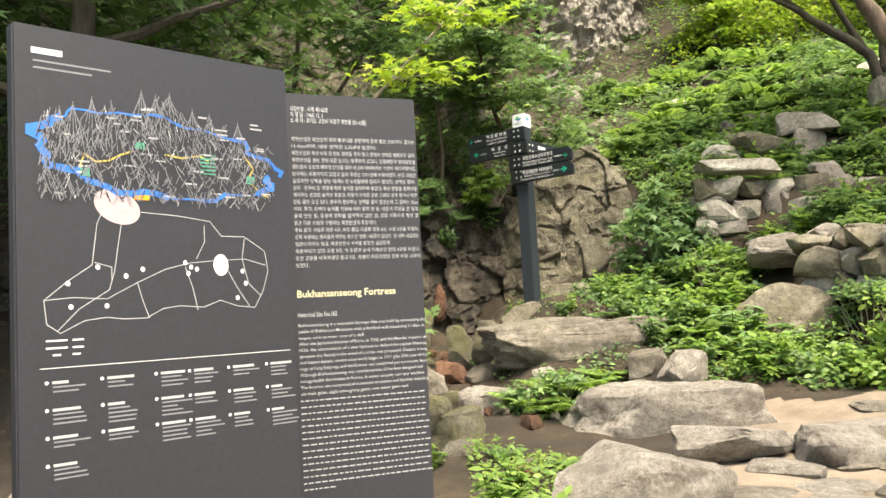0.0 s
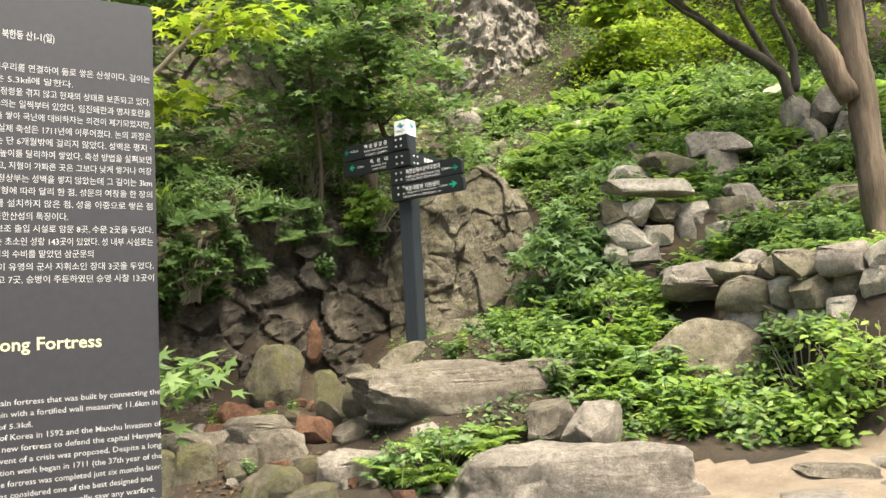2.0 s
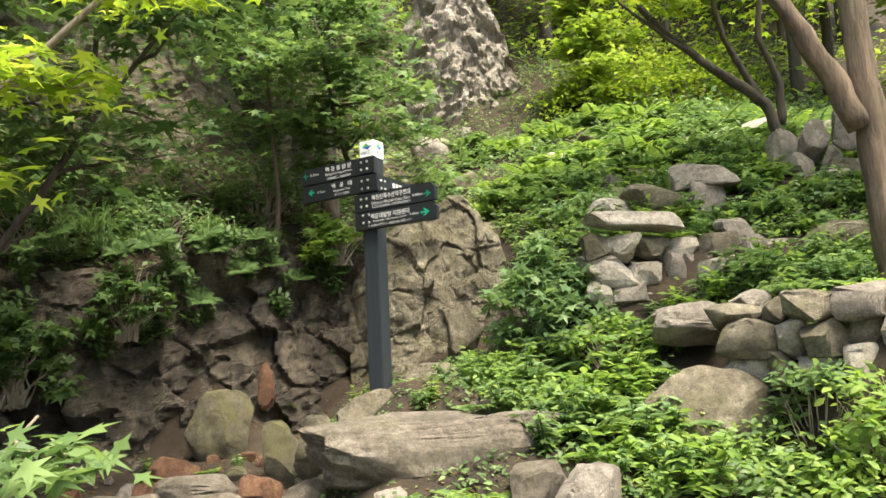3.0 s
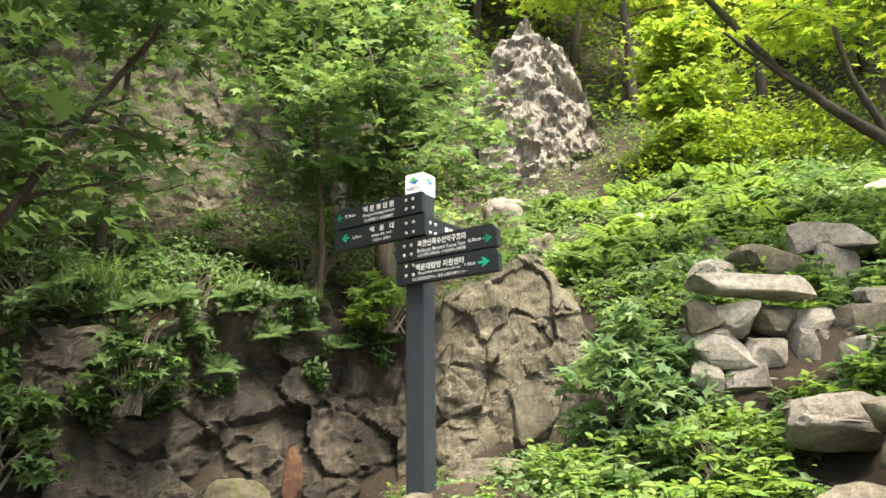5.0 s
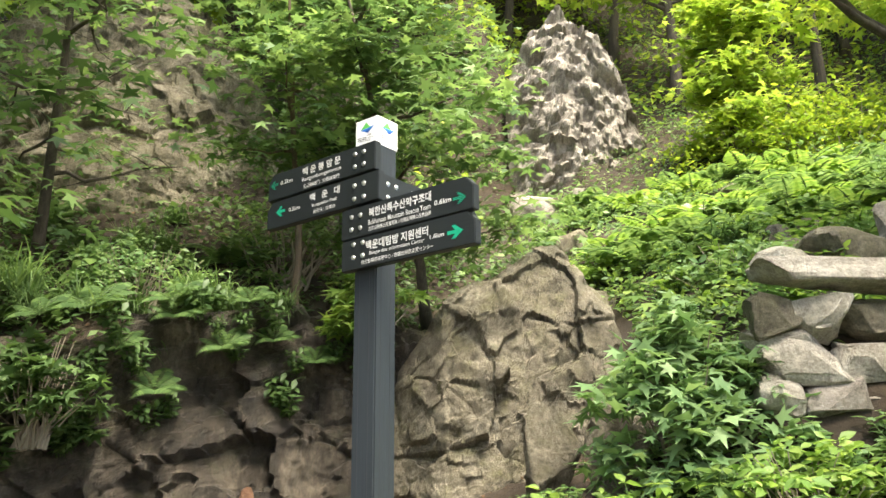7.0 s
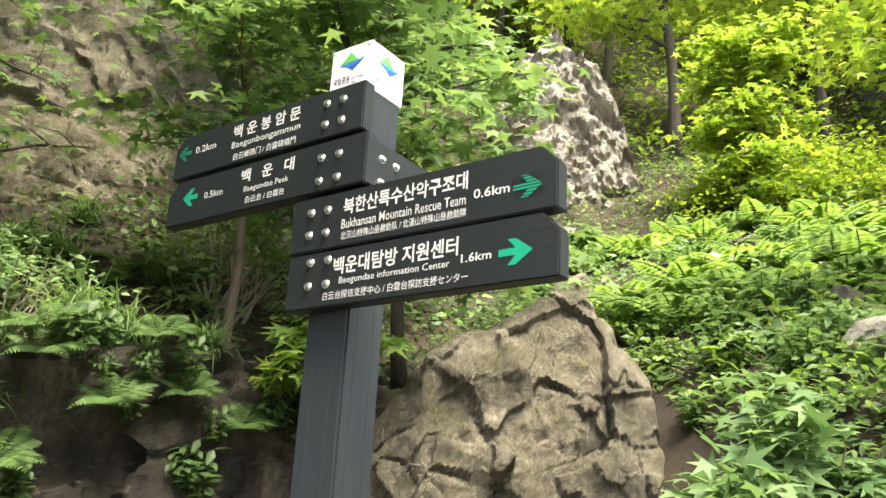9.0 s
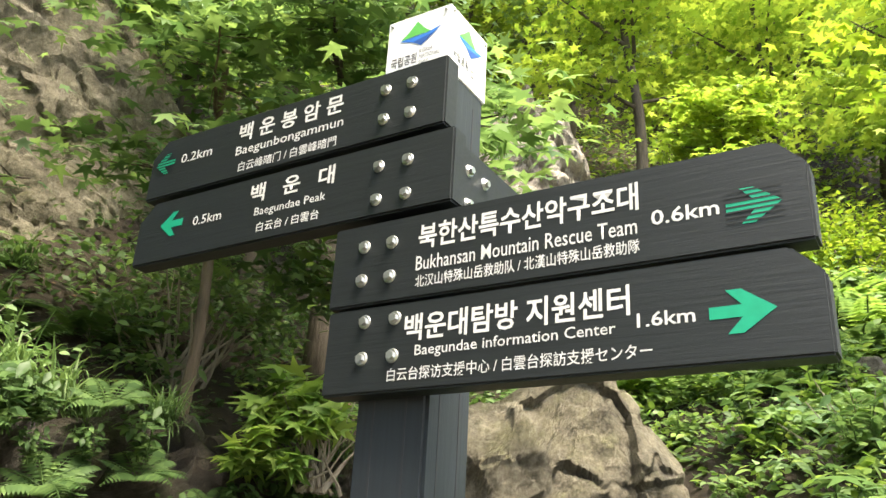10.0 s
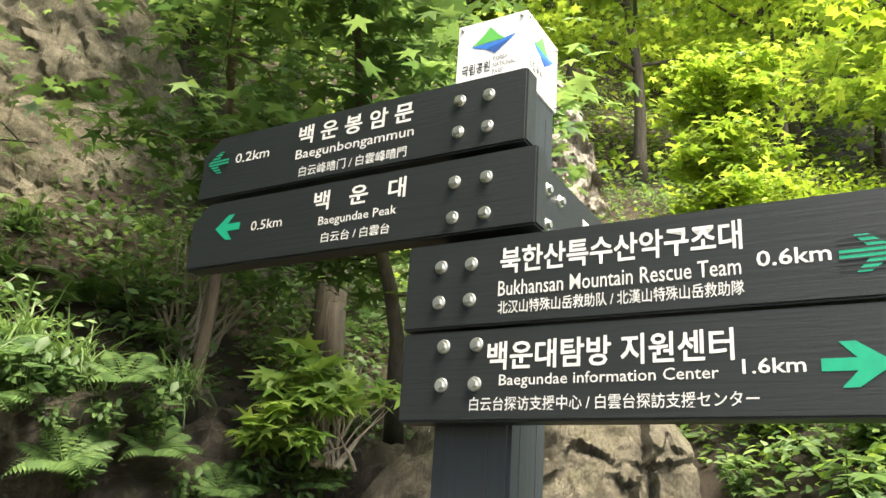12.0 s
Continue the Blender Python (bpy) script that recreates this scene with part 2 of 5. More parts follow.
def ring_tube(pts, radii, sides=8, wob=0.0):
    """Vertices and faces of a tapered tube along points."""
    pts = [Vector(p) for p in pts]
    vs, fs = [], []
    for i, p in enumerate(pts):
        d = (pts[min(i + 1, len(pts) - 1)] - pts[max(i - 1, 0)]).normalized()
        a = d.orthogonal().normalized()
        a = (Vector((0.93, 0.31, 0.17)) - d * d.dot(Vector((0.93, 0.31, 0.17)))).normalized()
        c = d.cross(a)
        for k in range(sides):
            an = 2 * math.pi * k / sides
            r = radii[i] * (1 + wob * noise.noise(p * 3 + Vector((math.cos(an), math.sin(an), 0)) * 1.3))
            vs.append(p + (a * math.cos(an) + c * math.sin(an)) * r)
    for i in range(len(pts) - 1):
        for k in range(sides):
            a, b = i * sides + k, i * sides + (k + 1) % sides
            fs.append((a, b, b + sides, a + sides))
    fs.append(tuple(range(sides))[::-1])
    fs.append(tuple(range((len(pts) - 1) * sides, len(pts) * sides)))
    return vs, fs


def bend(a, b, n, wave, rnd):
    """Points from a to b with an uneven course."""
    a, b = Vector(a), Vector(b)
    out = []
    off = Vector((rnd.uniform(0, 50), rnd.uniform(0, 50), rnd.uniform(0, 50)))
    for i in range(n + 1):
        f = i / n
        q = noise.noise_vector(off + Vector((f * 2.5, 0, 0))) * wave * math.sin(math.pi * min(1, f * 1.2 + 0.1))
        out.append(a.lerp(b, f) + q)
    return out


def merge(lists):
    vs, fs = [], []
    for v, f in lists:
        k = len(vs)
        vs += v
        fs += [tuple(i + k for i in q) for q in f]
    return vs, fs


# leaf outlines: points and faces, stalk at the origin, tip along +y, upper side +z
OVAL = (np.array([(0, 0, 0), (-0.26, 0.38, 0.06), (0, 0.42, 0), (0.26, 0.38, 0.06), (-0.18, 0.75, 0.03), (0.18, 0.75, 0.03), (0, 1.05, -0.08)]),
        [(0, 2, 1), (0, 3, 2), (1, 2, 4), (2, 3, 5), (2, 6, 4), (2, 5, 6)])
DIAMOND = (np.array([(0, 0, 0), (-0.27, 0.45, 0.05), (0.27, 0.45, 0.05), (0, 1.0, -0.06)]), [(0, 2, 1), (1, 2, 3)])


def maple_outline(lobes=5):
    pts = [(0, 0, 0)]
    spread = radians(250)
    for i in range(lobes):
        a = -spread / 2 + spread * i / (lobes - 1)
        ln = 0.62 + 0.42 * math.cos(a / 1.5)
        pts.append((math.sin(a) * ln, math.cos(a) * ln + 0.3, -0.10 * ln))
        if i < lobes - 1:
            am = a + spread / (lobes - 1) / 2
            pts.append((math.sin(am) * 0.33, math.cos(am) * 0.33 + 0.3, 0.03))
    n = len(pts)
    pts.append((0, 0.3, 0.0))
    return np.array(pts), [(n, i + 1, i) for i in range(n - 1)] + [(n, 0, n - 1)]


MAPLE = maple_outline(5)


def leaves(name, outline, places, dirs, ups, sizes, material, parent=None):
    """Many leaves in one mesh: places, tip directions, upper sides (n, 3) and sizes (n)."""
    tv, tf = outline
    d = dirs / (np.linalg.norm(dirs, axis=1, keepdims=True) + 1e-9)
    s = np.cross(d, ups)
    s /= np.linalg.norm(s, axis=1, keepdims=True) + 1e-9
    u = np.cross(s, d)
    v = places[:, None, :] + sizes[:, None, None] * (tv[None, :, 0:1] * s[:, None] + tv[None, :, 1:2] * d[:, None] + tv[None, :, 2:3] * u[:, None])
    n, k = len(places), len(tv)
    f = np.array(tf)[None] + (np.arange(n) * k)[:, None, None]
    me = bpy.data.meshes.new(name)
    f = f.reshape(-1, 3)
    me.vertices.add(n * k)
    me.vertices.foreach_set("co", v.reshape(-1).astype(np.float32))
    me.loops.add(len(f) * 3)
    me.loops.foreach_set("vertex_index", f.reshape(-1).astype(np.int32))
    me.polygons.add(len(f))
    me.polygons.foreach_set("loop_start", (np.arange(len(f)) * 3).astype(np.int32))
    me.update(calc_edges=True)
    me.validate()
    me.materials.append(material)
    ob = new(name, me)
    ob.parent = parent
    return ob


def rand_dirs(rs, n, flat=0.4):
    a = rs.uniform(0, 2 * np.pi, n)
    return np.stack([np.cos(a), np.sin(a), rs.normal(-0.15, flat, n)], 1)


def rand_ups(rs, n, tilt=0.45):
    return np.stack([rs.normal(0, tilt, n), rs.normal(-0.45, tilt, n), np.ones(n)], 1)


# ---------------------------------------------------------------- ground
# Height profiles: for a place across (x), heights along the way (y, z).
PROFILES = [
    (-9.0, [(-200, -8), (-10, -0.6), (0, 0.0), (6, 0.3), (9, 0.9), (10.4, 1.3), (11.4, 2.7), (12.2, 3.3), (15, 5.6), (24, 13), (60, 42), (220, 110)]),
    (-1.5, [(-200, -8), (-10, -0.6), (0, 0.0), (5, 0.15), (8, 0.45), (9, 0.65), (11, 0.85), (12.2, 1.0), (12.7, 3.0), (13.2, 3.55), (14, 4.2), (16, 6.0), (24, 13), (60, 46), (220, 115)]),
    (0.2, [(-200, -8), (-10, -0.6), (0, 0.0), (5, 0.2), (7.7, 0.45), (9, 0.7), (11, 0.9), (13.2, 1.1), (13.9, 3.2), (14.3, 3.7), (15, 4.2), (17, 6.0), (24, 12.5), (60, 46), (220, 115)]),
    (1.2, [(-200, -8), (-10, -0.6), (0, 0.0), (5, 0.25), (7.5, 0.42), (8.7, 0.9), (9.3, 1.2), (10, 1.6), (11.2, 1.65), (13.8, 1.7), (14.5, 3.2), (15.0, 3.8), (17, 5.2), (23, 7.6), (24.6, 12), (60, 46), (220, 115)]),
    (2.5, [(-200, -8), (-10, -0.6), (0, 0.0), (5, 0.3), (7.5, 0.48), (8.7, 1.0), (9.5, 1.3), (11, 1.7), (12.5, 1.95), (13.3, 2.6), (14.5, 3.1), (15.6, 4.0), (20, 6.2), (23.8, 7.6), (25, 13), (60, 46), (220, 115)]),
    (4.0, [(-200, -8), (-10, -0.6), (0, 0.0), (5, 0.38), (7.9, 0.6), (8.6, 0.85), (9.5, 1.35), (10.9, 2.1), (11.35, 2.95), (12.5, 3.45), (15, 4.3), (21, 7.0), (24, 8.4), (27, 12), (60, 45), (220, 112)]),
    (4.9, [(-200, -8), (-10, -0.6), (0, 0.0), (5, 0.4), (7.3, 0.6), (7.9, 1.7), (9, 2.15), (11, 2.7), (11.5, 3.1), (12.5, 3.6), (14, 4.2), (21, 7.2), (27, 11.5), (60, 45), (220, 112)]),
    (8.0, [(-200, -8), (-10, -0.6), (0, 0.0), (5, 0.45), (7.3, 0.75), (8.2, 2.2), (11, 3.2), (14, 4.9), (21, 7.8), (27, 12), (60, 45), (220, 112)]),
]


def ground_z(x, y):
    x, y = np.atleast_1d(np.asarray(x, float)), np.atleast_1d(np.asarray(y, float))
    hs = np.stack([np.interp(y, [p[0] for p in pr], [p[1] for p in pr]) for _, pr in PROFILES])
    xs = np.array([p[0] for p in PROFILES])
    i = np.clip(np.searchsorted(xs, x) - 1, 0, len(xs) - 2)
    f = np.clip((x - xs[i]) / (xs[i + 1] - xs[i]), 0, 1)
    f = f * f * (3 - 2 * f)
    k = np.arange(len(x))
    h = hs[i, k] * (1 - f) + hs[i + 1, k] * f
    bumps = 0.05 * np.sin(x * 2.1 + 1.3 * np.sin(y * 1.7)) * np.sin(y * 2.6 + 0.7) + 0.03 * np.sin(x * 5.3 + y * 3.1) * np.sin(y * 6.1 - x * 2.2)
    return h + bumps * np.clip((y - 2) / 5, 0.1, 1)


def gz(x, y):
    return float(ground_z(x, y)[0])


def build_ground():
    xs = np.concatenate([np.linspace(-220, -12, 22), np.linspace(-11, -4, 28), np.linspace(-3.85, 9, 110), np.linspace(9.4, 16, 22), np.linspace(18, 220, 24)])
    ys = np.concatenate([np.linspace(-200, -5, 18), np.linspace(-4, 4, 28), np.linspace(4.1, 17, 150), np.linspace(17.3, 30, 50), np.linspace(32, 220, 30)])
    gx, gy = np.meshgrid(xs, ys)
    z = ground_z(gx.ravel(), gy.ravel())
    v = np.stack([gx.ravel(), gy.ravel(), z], 1)
    w = len(xs)
    f = [(j * w + i, j * w + i + 1, (j + 1) * w + i + 1, (j + 1) * w + i) for j in range(len(ys) - 1) for i in range(w - 1)]
    ob = sheet("ground", v, f, SOIL, smooth=True)
    ob.data.materials.append(PATHSOIL)
    for p in ob.data.polygons:
        c = p.center
        if 0.3 < c.x < 14 and 1 < c.y < 7.55 + 0.12 * math.sin(c.x * 5) and c.y < 4.4 + c.x * 1.2:
            p.material_index = 1
    tagged(ob, "brown forest soil with a trodden earth path", "ground", kind="structure")
    return ob


build_ground()


# ---------------------------------------------------------------- rock faces
def build_cliff(name, line, z0, tops, material, label, nx, nz, lean=0.12, rough=0.2, seed=1.0):
    """A broken rock face along a line of (x, y), from z0 up to heights given at the same x."""
    xs = np.linspace(line[0][0], line[-1][0], nx)
    vs = []
    for j in range(nz + 5):
        for x in xs:
            y = np.interp(x, [p[0] for p in line], [p[1] for p in line])
            top = np.interp(x, [p[0] for p in line], tops) + 0.12 * noise.noise(Vector((x * 2.3, seed, 0)))
            f = min(1.0, j / nz)
            z = z0 + (top - z0) * f
            yy = y + lean * (z - z0) + 0.35 * max(0.0, f - 0.8) ** 2 * 12
            back = max(0, j - nz)
            q = Vector((x * 1.5, z * 2.1, seed))
            d, c = noise.voronoi(q + noise.noise_vector(q * 1.2) * 0.12)
            cell = noise.noise(c[0] * 7.1)
            edge = min(1.0, (d[1] - d[0]) * 11)
            slant = noise.noise_vector(c[0] * 3.3)
            face = (q - c[0]).dot(slant) * 1.6
            q2 = Vector((x * 4.3, z * 5.2, seed + 5))
            d2, c2 = noise.voronoi(q2 + noise.noise_vector(q2) * 0.15)
            off = rough * (cell * 0.95 + 0.1 * (edge - 1) + face) + rough * (0.4 * noise.noise(c2[0] * 5.3) + 0.5 * (q2 - c2[0]).dot(noise.noise_vector(c2[0] * 2.7))) + rough * 0.45 * noise.fractal(Vector((x, z, seed)) * 2.6, 0.9, 2.0, 5)
            fade = 1 if back == 0 else 0.3
            vs.append((x, yy - off * fade + back * 0.22, z + (off * 0.3 if j else -0.3) - back * back * 0.03))
    fs = [(j * nx + i, j * nx + i + 1, (j + 1) * nx + i + 1, (j + 1) * nx + i) for j in range(nz + 4) for i in range(nx - 1)]
    ob = sheet(name, vs, fs, material, smooth=False)
    return tagged(ob, label, "rock face", kind="structure")


build_cliff("rock_face", [(-9.0, 10.4), (-4.0, 11.3), (-1.6, 11.95), (-0.5, 12.45), (0.3, 13.1), (1.2, 13.5), (2.2, 13.95), (3.4, 14.2)], 0.7,
            [2.8, 3.0, 3.15, 3.4, 3.5, 3.45, 3.6, 3.7], WET, "dark wet brown rock face dripping above the stream", 330, 90)
build_cliff("ledge_rock_face", [(-5.2, 15.2), (-3.6, 14.7), (-2.6, 14.6), (-1.9, 14.8), (-1.2, 15.3), (-0.6, 16.2)], 4.2, [7.0, 8.0, 8.4, 8.2, 7.6, 6.6], TAN,
            "tan and grey rock face above the ledge", 130, 80, 0.12, 0.16, 14.0)
build_cliff("rock_knob", [(0.95, 13.3), (1.45, 12.75), (2.0, 12.55), (2.55, 12.55), (3.0, 12.75), (3.4, 13.7)], 1.3, [2.9, 3.55, 3.95, 4.15, 3.55, 3.2], TAN,
            "cracked tan rock buttress behind the signpost", 150, 110, 0.25, 0.13, 4.0)
build_cliff("upper_rock_face", [(3.2, 23.8), (3.8, 23.2), (4.4, 22.9), (5.2, 22.9), (6.0, 23.2), (6.7, 23.9)], 6.3, [11.2, 12.7, 13.0, 12.6, 11.0, 9.2], CLIFF,
            "pale brown streaked rock face on the hillside", 90, 90, 0.1, 0.3, 9.0)


# ---------------------------------------------------------------- rocks
def rock_mesh(name, seed, sx, sy, sz, material, sub=4, box=0.5, chops=12, rough=0.09):
    """A weathered block: a rounded box, broken by flat faces and pitted."""
    rnd = random.Random(seed)
    bm = bmesh.new()
    bmesh.ops.create_icosphere(bm, subdivisions=sub, radius=1.0)
    planes = []
    for _ in range(chops):
        n = Vector((rnd.gauss(0, 1), rnd.gauss(0, 1), rnd.gauss(0, 0.8))).normalized()
        planes.append((n, rnd.uniform(0.52, 0.80)))
    off = Vector((seed * 3.7, seed * 1.3, 0.5))
    size = Vector((sx / 2, sy / 2, sz / 2))
    for v in bm.verts:
        p = Vector([math.copysign(abs(c) ** box, c) for c in v.co])
        for n, d in planes:
            e = p.dot(n) - d * (abs(n.x) + abs(n.y) + abs(n.z)) ** 0.5
            if e > 0:
                p -= n * e * 0.92
        p *= 1 + 0.11 * noise.noise(p * 1.1 + off) + rough * noise.fractal(p * 2.2 + off, 0.9, 2.0, 5)
        v.co = Vector((p.x * size.x, p.y * size.y, p.z * size.z))
    me = bpy.data.meshes.new(name)
    bm.to_mesh(me)
    bm.free()
    me.materials.append(material)
    me.polygons.foreach_set("use_smooth", [True] * len(me.polygons))
    me.set_sharp_from_angle(angle=radians(28))
    return me


def rock(seed, x, y, z, w, h, material, label, depth=0.8, turn=0.0, tilt=0.0, name="rock", sub=4, sink=0.25, box=0.5, group="", rough=0.09):
    """A rock whose seen middle is at x, y, z, w wide and h high; sink: how much deeper it reaches into the ground."""
    hh = h * (1 + sink)
    me = rock_mesh(name, seed, w * 1.06, w * depth, hh * 1.06, material, sub, box, rough=rough)
    ob = new(name, me)
    ob.matrix_world = pose(x, y, z - h * sink / 2, tilt, 0, turn)
    return tagged(ob, label, "rock", group)


G1 = "rocks along the stream"
rock(1, 1.98, 7.45, 0.42, 1.9, 0.72, PALE, "large pale pink granite boulder beside the path", 0.62, -8, 0, "boulder", 5, 0.3, 0.75)
rock(2, 1.34, 9.2, 1.15, 2.05, 0.42, GRANITE, "long flat brown granite slab over the fern bed", 0.42, 6, 6, "boulder", 5, 0.3, 0.5)
rock(3, 2.02, 9.15, 1.2, 0.69, 0.36, GRANITE, "grey angular rock on the granite slab", 0.8, 20, 8, sub=4)
rock(4, 2.21, 7.95, 0.86, 0.5, 0.36, PALE, "pale cube shaped rock behind the large boulder", 0.8, 30, 5)
rock(5, 1.95, 8.25, 0.95, 0.46, 0.28, GRANITE, "flat grey rock among green herbs", 0.8, -12)
rock(6, 3.78, 9.35, 1.12, 1.75, 0.95, TAN, "large tan boulder with green moss on its flank", 0.6, 8, -6, "boulder", 5, 0.2, 0.8)
rock(7, 3.07, 9.75, 1.29, 0.33, 0.24, GRANITE, "small grey rock among the herbs", sub=3)
rock(8, 3.34, 8.45, 0.86, 0.42, 0.28, GRANITE, "grey rock half hidden by leaves", sub=3)
rock(9, 0.92, 9.95, 1.45, 0.55, 0.27, TAN, "low tan rock at the foot of the signpost", sub=4)
rock(10, 1.94, 9.65, 1.33, 0.42, 0.26, TAN, "small tan rock under creeping leaves", sub=3)
rock(11, -0.54, 12.0, 1.3, 0.74, 0.72, MOSSY, "rounded mossy boulder below the rock face", 0.9, 20, 0, "boulder", 4, 0.2, 0.85)
rock(12, 0.13, 10.3, 1.1, 0.38, 0.5, MOSSY, "upright mossy stone by the stream", 0.8, 10, 0, group=G1)
rock(13, 0.46, 9.8, 1.18, 0.38, 0.42, MOSSY, "upright grey stone by the stream", 0.8, -25, 0, group=G1)
rock(14, -0.87, 10.8, 0.92, 0.55, 0.3, RUST, "rust coloured stone in the stream bed", 0.8, 12, 0, group=G1)
rock(15, -0.45, 9.7, 0.86, 0.78, 0.24, GRANITE, "flat grey stone in the stream bed", 0.6, 5, 5, group=G1)
rock(16, -1.07, 9.4, 0.8, 0.6, 0.24, GRANITE, "flat grey stone in the stream bed", 0.7, -8, 4, group=G1)
rock(17, -0.92, 8.7, 0.68, 0.4, 0.36, MOSSY, "damp blocky stone in the stream bed", 0.9, 12, 0, group=G1)
rock(18, -0.62, 8.9, 0.68, 0.37, 0.36, GRANITE, "damp blocky stone in the stream bed", 0.9, -15, 0, group=G1)
rock(19, -0.29, 9.0, 0.75, 0.5, 0.32, GRANITE, "grey angular stone in the stream bed", 0.8, 8, 0, group=G1)
rock(20, 0.03, 9.5, 0.87, 0.37, 0.26, RUST, "orange brown stone in the stream bed", 0.8, 0, 0, group=G1, sub=3)
rock(21, 0.34, 9.3, 0.8, 0.38, 0.32, GRANITE, "speckled grey stone in the stream bed", 0.8, 40, 0, group=G1)
rock(22, 0.41, 8.3, 0.64, 0.64, 0.38, PALE, "pale blocky stone with mossy flank", 0.75, -10, 0, group=G1)
rock(23, -0.27, 8.05, 0.6, 0.46, 0.26, GRANITE, "grey flat topped stone in the stream bed", 0.8, 10, 0, group=G1)
rock(24, -1.18, 8.3, 0.66, 0.38, 0.4, MOSSY, "mossy stone in the stream bed", 0.8, 0, 0, group=G1)
rock(26, 0.78, 7.9, 0.56, 0.3, 0.2, PALE, "small pale stone beside the large boulder", 0.8, 0, 0, group=G1, sub=3)
rock(27, 2.78, 12.15, 2.3, 0.56, 0.62, TAN, "square cut tan block under the rock face", 0.8, 10, 0, "stone_block", 4, 0.3, 0.35)
rock(28, 2.25, 12.3, 2.3, 0.5, 0.45, TAN, "tan block under the rock face", 0.8, 25, 0, "stone_block", 4, 0.4, 0.4)
rock(29, 1.6, 10.9, 1.66, 0.75, 0.32, TAN, "low tan rock behind the signpost", 0.7, 0, 0)
rock(30, 1.06, 5.0, 0.46, 1.05, 0.5, PALE, "pale white granite boulder beside the path", 0.7, 12, 0, "boulder", 5, 0.2, 0.75)
rock(31, 1.98, 6.1, 0.5, 0.74, 0.24, PALE, "flat pale stone beside the path", 0.7, 0, 0)
rock(32, 2.7, 5.9, 0.45, 0.95, 0.26, PALE, "flat pale stone beside the path", 0.6, 8, 0)
rock(33, 0.1, 7.0, 0.48, 0.48, 0.42, MOSSY, "mossy green stone by the stream", 0.9, 20, 0, group=G1)
rock(34, -0.22, 7.7, 0.58, 0.44, 0.36, MOSSY, "blocky grey stone with moss by the stream", 0.8, -20, 0, group=G1)
rock(35, -0.32, 6.7, 0.42, 0.3, 0.26, MOSSY, "small mossy stone by the stream", 0.9, 0, 0, group=G1)
rock(36, 4.27, 7.95, 0.6, 0.38, 0.17, GRANITE, "small flat stone at the path edge", 0.7, 0, 0, sub=3)
rock(38, 5.73, 12.7, 4.2, 0.82, 0.37, PALE, "pale stone of a ruined wall on the slope", 0.6, -8, 0, box=0.4)
rock(39, 5.72, 12.62, 3.82, 0.58, 0.45, PALE, "pale stone of a ruined wall on the slope", 0.7, 6, 0, box=0.4)
rock(40, 5.0, 12.8, 3.88, 0.95, 0.42, TAN, "mossy tan stone on the slope", 0.7, 14, 0)
for i, (sx, sz, w, h) in enumerate(((7.13, 4.68, 0.48, 0.44), (7.6, 4.8, 0.5, 0.45), (7.35, 4.36, 0.52, 0.38), (8.08, 4.95, 0.52, 0.48), (7.9, 4.45, 0.48, 0.4))):
    rock(41 + i, sx, 13.0, sz, w, h, PALE, "pale stone of a ruined wall on the slope", 0.7, 10 * i, 0, group="ruined wall stones", sub=3)
rock(53, 3.35, 14.9, 3.75, 0.8, 0.6, TAN, "tan rock beside the rock knob", 0.9, -20, 0)
rock(54, -0.1, 12.6, 1.75, 0.2, 0.42, RUST, "rust red slab of rock leaning at the rock face", 0.6, 10, 8)
rock(55, -0.3, 13.05, 3.25, 0.24, 0.26, MOSSY, "grey stone stuck in the bank", 0.9, 0, 0, sub=3)
rock(57, 3.3, 20.2, 6.7, 0.9, 0.6, PALE, "pale stone below the upper rock face", 0.8)
rock(58, 4.65, 22.3, 6.9, 1.6, 1.7, CLIFF, "brown boulder below the upper rock face", 0.7, 8, 0, "boulder", 4)


# ---------------------------------------------------------------- stone walls
def stone_wall(label, x0, y0, x1, y1, base, courses, seed, height, material):
    """A dry stone wall from end to end: courses of separate uneven stones."""
    rnd = random.Random(seed)
    run = Vector((x1 - x0, y1 - y0, 0))
    ln = run.length
    wall = thing("retaining_wall", pose(x0, y0, base, 0, 0, math.degrees(math.atan2(run.y, run.x))), label, "wall")
    z = 0.0
    k = 0
    for c in range(courses):
        h = height / courses * rnd.uniform(0.85, 1.15)
        x = rnd.uniform(-0.2, 0.0)
        while x < ln:
            w = rnd.uniform(0.2, 0.5)
            hh = h * rnd.uniform(0.9, 1.12)
            me = rock_mesh("stone", seed * 100 + k, w * 1.26, 0.44, hh * 1.34, rnd.choice((material, material, TAN, PALE)), 3, 0.32, 14, 0.13)
            ob = new("stone", me)
            ob.parent = wall
            ob.matrix_basis = pose(x + w / 2, rnd.uniform(-0.07, 0.07), z + hh / 2 - 0.03, 0, rnd.uniform(-5, 5), rnd.uniform(-5, 5))
            x += w
            k += 1
        z += h * 0.97
    return wall


stone_wall("old grey stone retaining wall overgrown with herbs", 3.5, 11.2, 6.0, 11.4, 2.4, 3, 3, 0.76, WALLSTONE)
stone_wall("dry stone retaining wall of pale blocks above the path", 4.08, 9.4, 5.05, 8.0, 1.5, 3, 5, 0.72, WALLSTONE)
rock(59, 4.07, 11.15, 3.27, 1.15, 0.24, WALLSTONE, "long pale cut slab on the retaining wall", 0.4, 3, 0, "stone_slab", 5, 0.0, 0.3, rough=0.06)
rock(60, 4.83, 10.65, 2.6, 0.72, 0.32, WALLSTONE, "long tan block on the lower tier of the wall", 0.5, 2, 0, "stone_block", 4, 0.3, 0.3, rough=0.06)
